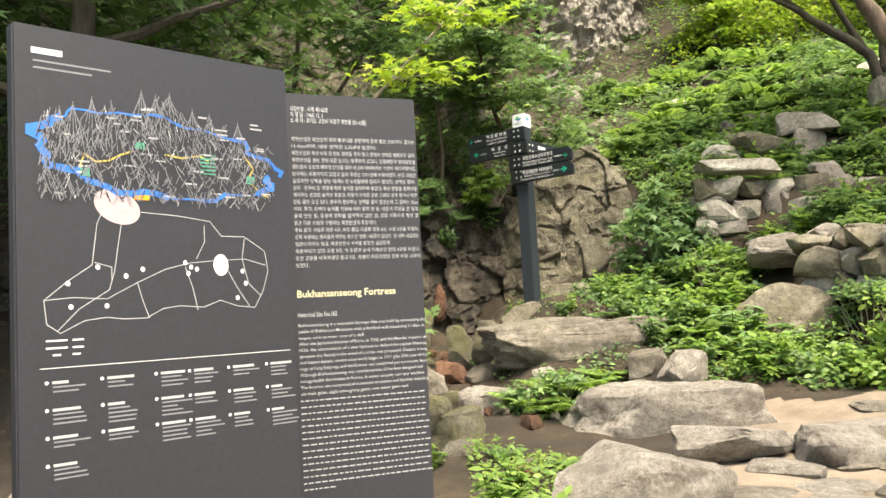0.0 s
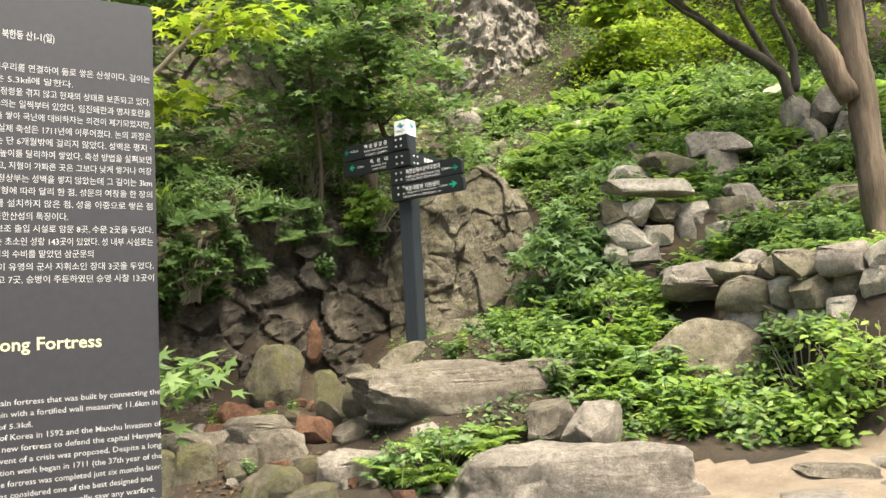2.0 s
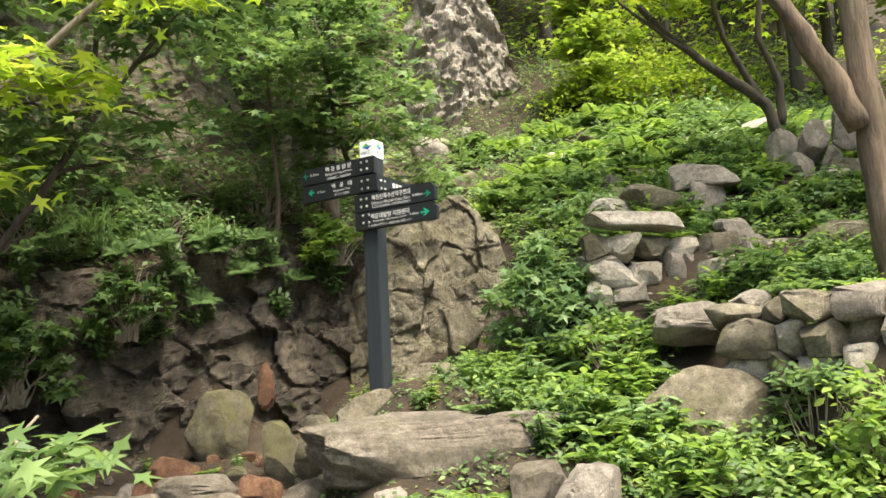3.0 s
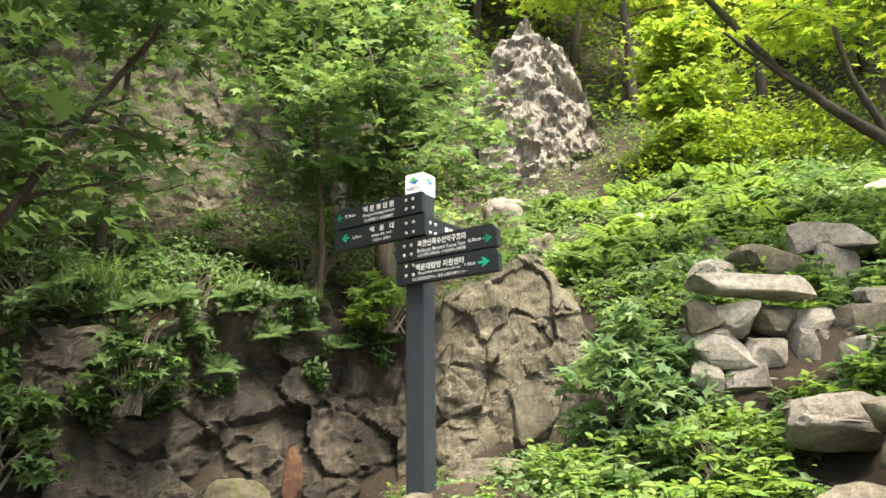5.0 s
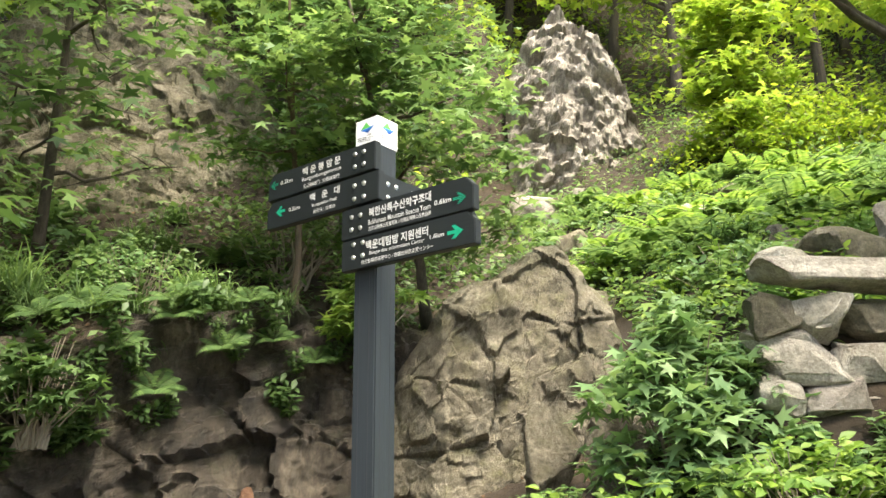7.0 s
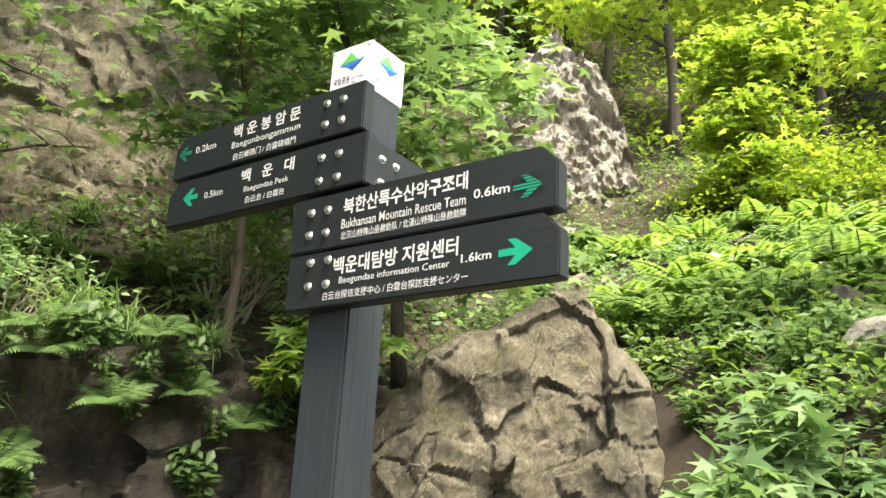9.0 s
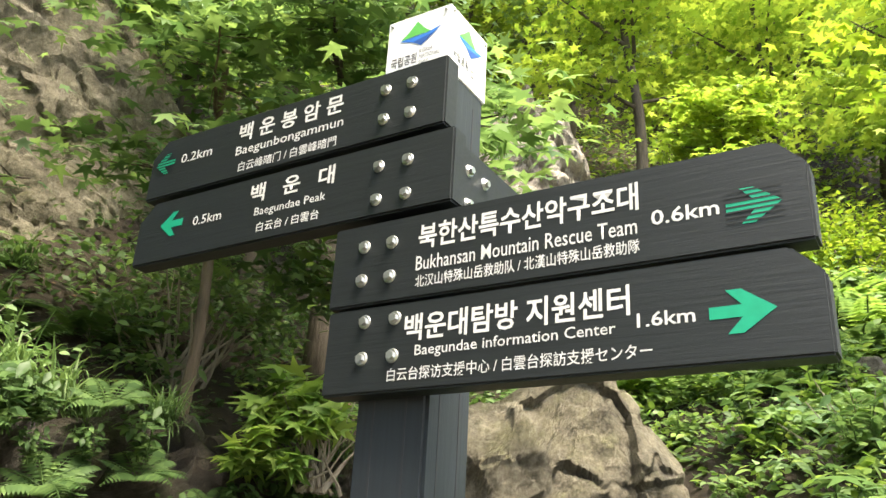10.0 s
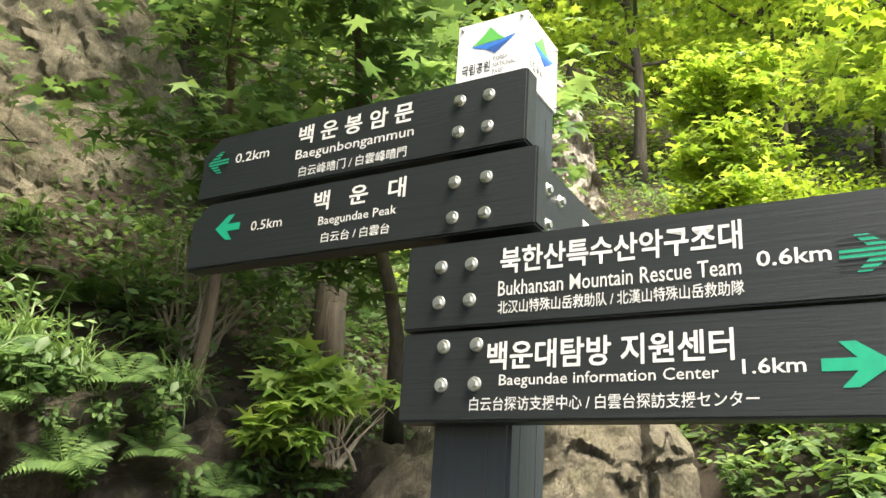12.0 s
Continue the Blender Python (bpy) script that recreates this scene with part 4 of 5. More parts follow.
    for a, b, rx, rz, mat, nm in ((0.385, 0.415, 0.075, 0.040, PINK, "map_patch"), (0.745, 0.545, 0.03, 0.026, INK, "map_patch")):
        flat(nm, [(q(a, b)[0] + W * rx * math.cos(t) + 0.02 * math.sin(t) * (-1 if rx > 0.05 else 0), q(a, b)[1] + 1.5 * rz * math.sin(t)) for t in [k * math.pi / 14 for k in range(28)]], YP - 0.0006, mat, PL, label="pale map patch")
    flat("map_label", [q(0.445, 0.385), q(0.445, 0.397), q(0.50, 0.397), q(0.50, 0.385)], YP - 0.0008, ORANGE, PL, label="orange map label")
    for a, b in ((0.20, 0.585), (0.21, 0.635), (0.34, 0.635), (0.41, 0.57), (0.47, 0.555), (0.62, 0.54), (0.64, 0.55), (0.63, 0.565), (0.66, 0.555), (0.82, 0.56), (0.83, 0.59), (0.80, 0.625), (0.31, 0.55)):
        flat("map_mark", [(q(a, b)[0] + 0.008 * math.cos(t), q(a, b)[1] + 0.009 * math.sin(t)) for t in [k * math.pi / 6 for k in range(12)]], YP - 0.0009, INK, PL)
    strips("rule", [[(0.07, 1.400), (0.965, 1.400)]], YP, 0.0025, INK, PL, "thin white rule")
    strips("lettering", [[(0.09, 1.485), (0.15, 1.485)], [(0.17, 1.485), (0.20, 1.485)], [(0.09, 1.462), (0.15, 1.462)], [(0.17, 1.462), (0.20, 1.462)], [(0.11, 1.44), (0.13, 1.44)], [(0.17, 1.44), (0.19, 1.44)]], YP, 0.006, INK, PL, "small white legend")
    for cx in (0.10, 0.27, 0.45, 0.57, 0.72, 0.875):
        for r, zz in enumerate((1.355, 1.27, 1.185) + ((1.10,) if cx == 0.10 else ())):
            flat("map_mark", [(cx - 0.012 + 0.006 * math.cos(t), zz + 0.006 * math.sin(t)) for t in [k * math.pi / 5 for k in range(10)]], YP, INK, PL)
            w = rnd.uniform(0.04, 0.09)
            strips("lettering", [[(cx + 0.008, zz), (cx + 0.008 + w, zz)]], YP, 0.009, PRINT, PL, "small white lettering")
            strips("lettering", [[(cx + 0.008, zz - 0.014 * k), (cx + 0.008 + rnd.uniform(0.05, 0.11), zz - 0.014 * k)] for k in range(1, rnd.randint(3, 5))], YP, 0.005, GREYINK, PL, "small grey lettering")


map_panel()
set_type()


# ---------------------------------------------------------------- plants
def frond_parts(rs, length, droop, pairs=13):
    """Leaflets of one fern frond that rises along +y and droops: places, directions, sizes."""
    f = np.linspace(0.12, 1, pairs)
    y = length * f * (1 - 0.12 * f)
    z = length * (0.75 * f - droop * f * f)
    pl, di, sz = [], [], []
    for k in range(pairs):
        s = length * 0.30 * math.sin(math.pi * min(0.97, 0.18 + 0.82 * f[k])) ** 0.8
        for side in (-1, 1):
            pl.append((0, y[k], z[k]))
            di.append((side, 0.45, -0.15))
            sz.append(s)
    return np.array(pl), np.array(di, float), np.array(sz), list(zip(np.zeros(pairs), y, z))


def fern(seed, fronds, length, material, label):
    rs = np.random.RandomState(seed)
    ob = thing("fern", Matrix.Identity(4), label, "fern", "ferns")
    P, D, S, U, stems = [], [], [], [], []
    for k in range(fronds):
        a = 2 * np.pi * k / fronds + rs.uniform(-0.3, 0.3)
        ln = length * rs.uniform(0.7, 1.1)
        p, d, s, st = frond_parts(rs, ln, rs.uniform(0.35, 0.75))
        R = np.array(((math.cos(a), -math.sin(a), 0), (math.sin(a), math.cos(a), 0), (0, 0, 1)))
        P.append(p @ R.T), D.append(d @ R.T), S.append(s)
        U.append(np.tile(np.array((-0.3 * math.sin(a), 0.3 * math.cos(a), 1.0)) * (1, 1, 1), (len(p), 1)) * np.array((-1, -1, 1)))
        pts = [R @ np.array(q) for q in [(0, 0, 0)] + st[::3]]
        stems.append(ring_tube(pts, [0.004] * len(pts), 4))
    narrow = (DIAMOND[0] * np.array((0.75, 1, 1)), DIAMOND[1])
    leaves("fronds", narrow, np.concatenate(P), np.concatenate(D), np.concatenate(U), np.concatenate(S), material, ob)
    v, f = merge(stems)
    tagged(sheet("stalk", v, f, LEAF_DARK, ob), kind="stuff")
    return ob


def herb(seed, stems, height, leaf, material, label, outline=OVAL, name="herb"):
    """A leafy plant: several stalks with whorls of leaves."""
    rs = np.random.RandomState(seed)
    rnd = random.Random(seed)
    ob = thing(name, Matrix.Identity(4), label, "plant", "herbs on the slope")
    P, D, U, S, tubes = [], [], [], [], []
    for k in range(stems):
        a = rs.uniform(0, 2 * np.pi)
        lean = rs.uniform(0.1, 0.6) * height
        tip = (math.cos(a) * lean, math.sin(a) * lean, height * rs.uniform(0.6, 1.0))
        pts = bend((rs.normal(0, 0.03), rs.normal(0, 0.03), -0.03), tip, 5, 0.03, rnd)
        tubes.append(ring_tube(pts, [0.004] * 6, 4))
        for i, p in enumerate(pts[1:]):
            for j in range(3 if i else 2):
                an = rs.uniform(0, 2 * np.pi)
                P.append(tuple(p)), D.append((math.cos(an), math.sin(an), rs.normal(-0.1, 0.25)))
                U.append((rs.normal(0, 0.3), rs.normal(0, 0.3), 1)), S.append(leaf * rs.uniform(0.6, 1.2))
    leaves("foliage", outline, np.array(P), np.array(D), np.array(U), np.array(S), material, ob)
    v, f = merge(tubes)
    tagged(sheet("stalk", v, f, LEAF_DARK, ob), kind="stuff")
    return ob


def tuft(seed, blades, length, material, label, droop=1.0):
    """A tuft of long arching grass."""
    rs = np.random.RandomState(seed)
    ob = thing("grass_tuft", Matrix.Identity(4), label, "grass", "grass tufts")
    vs, fs = [], []
    for _ in range(blades):
        a = rs.uniform(0, 2 * np.pi)
        ln = length * rs.uniform(0.5, 1.1)
        w = 0.006 * rs.uniform(0.7, 1.3)
        out, dr = rs.uniform(0.15, 0.75), droop * rs.uniform(0.3, 1.0)
        bx, by = rs.normal(0, 0.05, 2)
        k = len(vs)
        for i in range(5):
            f = i / 4
            r = ln * out * f
            z = ln * (f * (1.1 - out * 0.5) - dr * f * f)
            hw = w * (1 - f ** 2 * 0.9)
            cx, cy = bx + math.cos(a) * r, by + math.sin(a) * r
            vs += [(cx - math.sin(a) * hw, cy + math.cos(a) * hw, z), (cx + math.sin(a) * hw, cy - math.cos(a) * hw, z)]
        fs += [(k + 2 * i, k + 2 * i + 1, k + 2 * i + 3, k + 2 * i + 2) for i in range(4)]
    tagged(sheet("grass_blade", vs, fs, material, ob), kind="stuff")
    return ob


def crown_leaves(rs, centers, spread, per, flat=0.3):
    n = len(centers)
    c = np.repeat(np.array(centers), per, 0)
    p = c + rs.normal(0, 1, (n * per, 3)) * np.array((spread, spread, spread * flat))
    return p


def tree(name, base, top, r0, limbs, reach, leaf, per, spread, leafmat, bark, label, seed, start=0.4, outline=MAPLE, rise=0.25, wave=0.25, sub=4, low=0.0):
    """A tapered trunk with limbs and twigs; leaves sit in flat sprays round the twigs."""
    rnd, rs = random.Random(seed), np.random.RandomState(seed)
    base, top = Vector(base), Vector(top)
    ob = thing(name, Matrix.Translation(base), label, "tree" if "tree" in name else "shrub")
    height = (top - base).length
    axis = bend((0, 0, -0.15), top - base, 9, wave, rnd)
    v, f = ring_tube(axis, [r0 * (1.25 if i == 0 else 1 - 0.8 * i / 9) for i in range(10)], 12, 0.25)
    sheet("trunk", v, f, bark, ob, True)
    ends = []
    for k in range(limbs):
        fr = start + (0.98 - start) * (k + rnd.random()) / limbs
        i = min(8, int(fr * 9))
        a = axis[i].lerp(axis[i + 1], fr * 9 - i)
        an = k * 2.4 + rnd.uniform(-0.5, 0.5)
        ln = reach * rnd.uniform(0.6, 1.1) * (1.1 - 0.5 * (fr - start))
        b = a + Vector((math.cos(an) * ln, math.sin(an) * ln, ln * (rise + rnd.uniform(-0.15, 0.2)) - low))
        pts = bend(a, b, 6, ln * 0.14, rnd)
        tubes = [ring_tube(pts, [max(0.006, r0 * 0.36 * (1 - 0.85 * j / 6)) for j in range(7)], 6)]
        for s in range(sub):
            g = 0.3 + 0.7 * (s + rnd.random()) / sub
            j = min(5, int(g * 6))
            c = pts[j].lerp(pts[j + 1], g * 6 - j)
            sa = rnd.uniform(0, 6.28)
            tw = ln * 0.4
            e = c + Vector((math.cos(sa) * tw, math.sin(sa) * tw, tw * rnd.uniform(-0.1, 0.35)))
            tp = bend(c, e, 3, tw * 0.15, rnd)
            tubes.append(ring_tube(tp, [max(0.004, r0 * 0.1), max(0.003, r0 * 0.07), 0.003, 0.002], 4))
            ends += [tuple(tp[1]), tuple(tp[2]), tuple(tp[3])]
        ends.append(tuple(b))
        v, f = merge(tubes)
        sheet("limb", v, f, bark, ob)
    p = crown_leaves(rs, ends, spread, per)
    n = len(p)
    leaves("crown", outline, p, rand_dirs(rs, n), rand_ups(rs, n, 0.35), leaf * rs.uniform(0.6, 1.15, n), leafmat, ob)
    return ob


def bush(name, x, y, z, w, d, h, leaf, count, material, label, seed, outline=OVAL):
    """A rounded shrub: branches from the ground and leaves thick towards the outside, with gaps."""
    rs, rnd = np.random.RandomState(seed), random.Random(seed)
    ob = thing(name, Matrix.Translation((x, y, z)), label, "shrub")
    tubes = []
    for _ in range(26):
        a, r = rnd.uniform(0, 6.28), rnd.uniform(0.3, 0.9)
        e = (math.cos(a) * r * w / 2, math.sin(a) * r * d / 2, h * math.sqrt(max(0.1, 1 - r * r)) * rnd.uniform(0.7, 0.95))
        tubes.append(ring_tube(bend((rnd.gauss(0, 0.06) * w, rnd.gauss(0, 0.06) * d, -0.1), e, 5, 0.1 * h, rnd), [0.016 * h + 0.004, 0.012 * h + 0.003, 0.01 * h, 0.007 * h, 0.005 * h, 0.003], 5))
    v, f = merge(tubes)
    tagged(sheet("branchwork", v, f, TWIG, ob), kind="stuff")
    nc = max(20, count // 40)
    u = rs.normal(0, 1, (nc, 3))
    u[:, 2] = np.abs(u[:, 2])
    u /= np.linalg.norm(u, axis=1, keepdims=True)
    r = rs.uniform(0.55, 1.0, (nc, 1)) ** 0.6
    c = u * r * np.array((w / 2, d / 2, h * 0.93))
    p = np.repeat(c, count // nc, 0)
    p = p + rs.normal(0, 1, p.shape) * np.array((w * 0.07, d * 0.07, h * 0.05))
    p[:, 2] = np.abs(p[:, 2])
    n = len(p)
    leaves("foliage", outline, p, rand_dirs(rs, n), rand_ups(rs, n, 0.5), leaf * rs.uniform(0.5, 1.15, n), material, ob)
    return ob


# things seen one by one
bush("shrub", 3.1, 11.5, 1.95, 1.35, 1.1, 1.4, 0.12, 1900, LEAF_BLUE, "dense blue green shrub beside the retaining wall", 3, MAPLE)
bush("yellow_shrub", 9.2, 21.0, 7.2, 6.2, 2.6, 2.6, 0.13, 7500, LEAF_YELLOW, "large arching yellow green shrub on the hillside", 5)
bush("fern_thicket", 1.0, 8.0, 0.5, 1.0, 0.7, 0.5, 0.09, 700, LEAF, "lush green herb clump under the granite slab", 8)
bush("leafy_thicket", 4.35, 8.55, 0.75, 1.1, 1.0, 0.95, 0.10, 1200, LEAF, "tall green herbs in front of the retaining wall", 9)
bush("leafy_thicket", 3.35, 10.4, 1.7, 1.0, 0.8, 0.55, 0.10, 700, LEAF_BRIGHT, "bright green herbs below the retaining wall", 10)

tree("maple_tree", (7.2, 21.0, 7.0), (7.6, 21.0, 11.6), 0.08, 14, 1.1, 0.15, 22, 0.28, LEAF_SUNNY, BARK_DARK, "slender maple with yellow green leaves on the hillside", 12, 0.25)
def stemmed_tree(name, stems, sprays, leaf, per, spread, leafmat, bark, label, seed):
    """A tree by the course of its stems, (radius at the foot, points), with leaf sprays at the places given."""
    rnd, rs = random.Random(seed), np.random.RandomState(seed)
    base = Vector(stems[0][1][0])
    ob = thing(name, Matrix.Translation(base), label, "tree")
    for k, (r, pts) in enumerate(stems):
        fine = []
        for a, b in zip(pts, pts[1:]):
            fine += bend(Vector(a) - base, Vector(b) - base, 6, r * 0.5, rnd)[:-1]
        fine.append(Vector(pts[-1]) - base)
        n = len(fine) - 1
        v, f = ring_tube(fine, [r * (1.25 if i == 0 and k == 0 else 1 - 0.55 * i / n) for i in range(n + 1)], 14 if r > 0.1 else 8, 0.3)
        sheet("limb" if k else "trunk", v, f, bark, ob, True)
    ends = []
    for x, y, z, w in sprays:
        c = Vector((x, y, z)) - base
        for _ in range(9):
            e = c + Vector((rnd.gauss(0, w), rnd.gauss(0, w), rnd.gauss(0, w * 0.3)))
            v, f = ring_tube(bend(c, e, 3, 0.06, rnd), [0.012, 0.009, 0.006, 0.003], 4)
            sheet("twig", v, f, bark, ob)
            ends += [tuple(e), tuple(c.lerp(e, 0.6))]
    p = crown_leaves(rs, ends, spread, per)
    n = len(p)
    leaves("crown", MAPLE, p, rand_dirs(rs, n), rand_ups(rs, n, 0.35), leaf * rs.uniform(0.6, 1.15, n), leafmat, ob)
    return ob


stemmed_tree("shade_tree", [(0.17, [(5.55, 9.0, 2.0), (5.5, 9.0, 2.6), (5.46, 9.0, 3.7), (5.48, 9.05, 4.9), (5.6, 9.3, 7.5), (5.7, 9.6, 9.5)]),
                            (0.11, [(5.36, 9.0, 3.7), (5.1, 9.0, 4.25), (4.72, 9.0, 4.85), (4.3, 9.1, 5.6), (3.9, 9.4, 7.2)])],
             [(5.7, 9.6, 9.2, 0.9), (3.9, 9.4, 7.4, 0.8), (4.9, 10.0, 8.3, 0.9), (6.6, 9.8, 8.4, 0.9)], 0.14, 14, 0.34, LEAF, BARK, "rough barked tree behind the retaining wall", 13)
stemmed_tree("maple_tree", [(0.09, [(7.15, 13.0, 4.75), (6.95, 13.0, 5.3), (6.3, 13.0, 5.75), (5.5, 13.0, 6.35), (4.6, 12.9, 7.3)]),
                            (0.07, [(7.1, 13.0, 5.0), (6.75, 13.0, 5.6), (6.4, 13.0, 6.3), (6.2, 13.0, 7.6)]),
                            (0.07, [(7.15, 13.0, 5.0), (7.2, 13.0, 5.6), (6.95, 13.0, 6.3), (7.2, 13.1, 8.0)]),
                            (0.04, [(5.9, 13.0, 6.05), (5.4, 12.8, 6.2), (4.7, 12.6, 6.6)])],
             [(4.9, 12.9, 7.6, 0.6), (5.6, 13.0, 7.2, 0.6), (6.3, 13.0, 7.7, 0.7), (7.2, 13.1, 8.0, 0.7), (5.2, 12.7, 6.7, 0.45), (7.9, 13.1, 7.2, 0.7), (8.4, 13.2, 7.9, 0.8)], 0.13, 12, 0.26, LEAF_YELLOW, BARK_DARK, "many stemmed maple with bright yellow green leaves", 14)
tree("maple_tree", (0.05, 13.6, 3.4), (-0.1, 13.3, 7.4), 0.045, 9, 1.2, 0.11, 14, 0.26, LEAF, BARK, "thin pale stemmed maple on top of the rock face", 15, 0.35)
tree("forest_tree", (0.8, 14.9, 3.9), (1.0, 15.2, 11.0), 0.14, 11, 1.15, 0.13, 20, 0.3, LEAF, BARK_DARK, "dark barked tree on top of the rock face", 16, 0.4)
tree("forest_tree", (0.2, 15.5, 4.4), (0.2, 15.6, 12.0), 0.12, 11, 1.3, 0.13, 18, 0.32, LEAF_BRIGHT, BARK_DARK, "dark barked tree on top of the rock face", 17, 0.4)
tree("maple_tree", (1.3, 14.3, 3.6), (0.6, 12.6, 6.3), 0.06, 11, 1.15, 0.12, 18, 0.24, LEAF, BARK_DARK, "maple spreading over the rock face", 18, 0.3, rise=0.05)

# the near branches of a maple
tree("maple_tree", (-3.4, 5.8, 0.2), (0.3, 5.4, 3.66), 0.035, 9, 0.42, 0.068, 9, 0.11, LEAF_YELLOW, TWIG, "leaning young maple with bright yellow green leaves", 21, 0.62, rise=0.0, wave=0.1, sub=3)

# spreading boughs over the rock face
tree("maple_tree", (-3.6, 9.4, 0.8), (-0.2, 9.2, 5.3), 0.06, 10, 1.35, 0.105, 9, 0.24, LEAF_DARK, BARK_DARK, "leaning maple with boughs over the stream", 22, 0.55, rise=0.0, wave=0.25)
tree("maple_tree", (-2.6, 13.9, 4.0), (-1.9, 12.6, 7.4), 0.07, 10, 1.4, 0.11, 6, 0.26, LEAF, BARK_DARK, "maple spreading over the ledge", 23, 0.3, rise=0.05)
tree("maple_tree", (-5.0, 13.2, 3.8), (-4.2, 12.6, 8.2), 0.09, 11, 1.8, 0.12, 7, 0.3, LEAF, BARK_DARK, "maple spreading over the ledge", 24, 0.3, rise=0.05)
tree("forest_tree", (-1.0, 16.6, 5.6), (-0.8, 16.6, 12.5), 0.13, 14, 2.3, 0.15, 26, 0.4, LEAF, BARK_DARK, "leafy tree above the ledge", 25, 0.2)

# woods up the slope
PROTO = [tree("forest_tree", (0, 60 + 20 * k, gz(0, 60 + 20 * k)), (0.8, 60 + 20 * k, gz(0, 60 + 20 * k) + 9), 0.17, 15, 3.0, 0.19, 22, 0.5, m, BARK_DARK, "leafy broadleaved tree on the wooded slope", 30 + k, 0.3)
         for k, m in enumerate((LEAF, LEAF_SUNNY, LEAF_DARK))]
for ob in PROTO:
    tagged(ob, group="forest trees")
rnd = random.Random(77)
spots = []
for _ in range(900):
    x, y = rnd.uniform(-22, 26), rnd.uniform(16.5, 48)
    if -0.6 < x < 12 and y < 25.5 or 0.35 * y < abs(x - 3) - 8:
        continue
    if all((x - a) ** 2 + (y - b) ** 2 > 7.5 for a, b in spots):
        spots.append((x, y))
for k, (x, y) in enumerate(spots[:75]):
    m = PROTO[1 if x > 4 and k % 3 else k % 3]
    copy_thing(m, pose(x, y, gz(x, y), 0, 0, rnd.uniform(0, 360)))
# trees round the viewpoint, added for shade; several stay out of view
for x, y in ((-9, -2), (-7, 6), (-6, -8), (4, -9), (9, -4), (11, 3), (10, 9), (-10, 11), (-6.5, 13.5), (-4.6, 14.6), (-3.4, 7.4), (-4.9, 10.3)):
    copy_thing(PROTO[rnd.randrange(3)], pose(x, y, gz(x, y), 0, 0, rnd.uniform(0, 360)))


# ground cover in one sheet of small leaves
def cover(name, n, box, leaf, material, label, seed, lift=0.2, keep=None, outline=DIAMOND, tilt=0.5):
    rs = np.random.RandomState(seed)
    x, y = rs.uniform(box[0], box[1], n), rs.uniform(box[2], box[3], n)
    clump = np.sin(x * 3.1 + 1.7 * np.sin(y * 2.3)) * np.sin(y * 2.9 + 1.3 * np.sin(x * 1.9))
    ok = clump > rs.uniform(-1.3, 0.5, n)
    if keep is not None:
        ok &= keep(x, y)
    x, y, clump = x[ok], y[ok], clump[ok]
    z = ground_z(x, y) + rs.uniform(0, 1, len(x)) * lift * (0.6 + 0.5 * clump)
    p = np.stack([x, y, z], 1)
    ob = leaves(name, outline, p, rand_dirs(rs, len(x)), rand_ups(rs, len(x), tilt), leaf * rs.uniform(0.5, 1.2, len(x)), material)
    return tagged(ob, label, "undergrowth", kind="stuff")


def on_slope(x, y):
    ok = (y > np.where(x > 3.2, 7.75, 8.0)) & (x > 1.9 + np.clip(9.6 - y, 0, 2) * 0.35) & ~((x < 3.3) & (y > 11.6)) & ~((x < 2.4) & (y > 10.9))
    ok &= ~((x > 3.4) & (x < 6.3) & (y > np.where(x < 4.4, 10.95, 10.75)) & (y < 11.3))                      # the wall's foot
    ok &= ~((np.abs((x - 4.5) * 0.82 + (y - 8.75) * 0.57 + 0.1) < 0.3) & (x > 3.9) & (x < 5.2))
    return ok & ~((x > 5.2) & (x < 6.2) & (y > 12.0) & (y < 12.9)) & ~((x > 6.8) & (x < 8.3) & (y > 12.5) & (y < 13.0)) & ~((x > 3.7) & (x < 4.45) & (y > 9.5) & (y < 10.2))


cover("undergrowth", 42000, (1.2, 9, 7.7, 15.5), 0.09, LEAF, "low green herbs covering the slope", 41, 0.26, on_slope, OVAL)
cover("undergrowth", 26000, (1.2, 9, 7.7, 15.5), 0.085, LEAF_BRIGHT, "bright green herbs covering the slope", 42, 0.34, on_slope, OVAL)
cover("undergrowth", 22000, (2.6, 14, 14.5, 25), 0.12, LEAF, "green herbs under the hillside trees", 43, 0.4)
cover("undergrowth", 42000, (-9, 3, 12.2, 17.5), 0.1, LEAF_DARK, "green herbs on the ledge above the rock face", 44, 0.5, lambda x, y: y > 12.55 + 0.42 * np.clip(x + 1.5, -2, 5))
cover("undergrowth", 46000, (-16, 16, 16, 34), 0.17, LEAF, "dark undergrowth in the woods", 45, 0.7, lambda x, y: (x < 2.6) | (x > 7.2) | (y > 25))
cover("undergrowth", 26000, (-14, 20, 20, 46), 0.3, LEAF_SUNNY, "leafy undergrowth in the woods", 46, 1.4, lambda x, y: (x < 2.2) | (x > 7.6) | (y > 25))
cover("leaf_litter", 9000, (-6, 3, 8, 15.5), 0.06, LEAF_DRY, "brown fallen leaves and litter", 47, 0.03)

# ferns, herbs and grass
FERNS = [fern(51 + k, 9, 0.5, m, "green fern with arching fronds on the slope") for k, m in enumerate((LEAF, LEAF_BRIGHT, LEAF))]
HERBS = [herb(61 + k, 9, 0.34, 0.11, m, "leafy green herb on the slope") for k, m in enumerate((LEAF, LEAF_BRIGHT, LEAF_BLUE))]
TUFTS = [tuft(71 + k, 90, 0.55, m, "tuft of long arching grass") for k, m in enumerate((LEAF, LEAF_BRIGHT))]


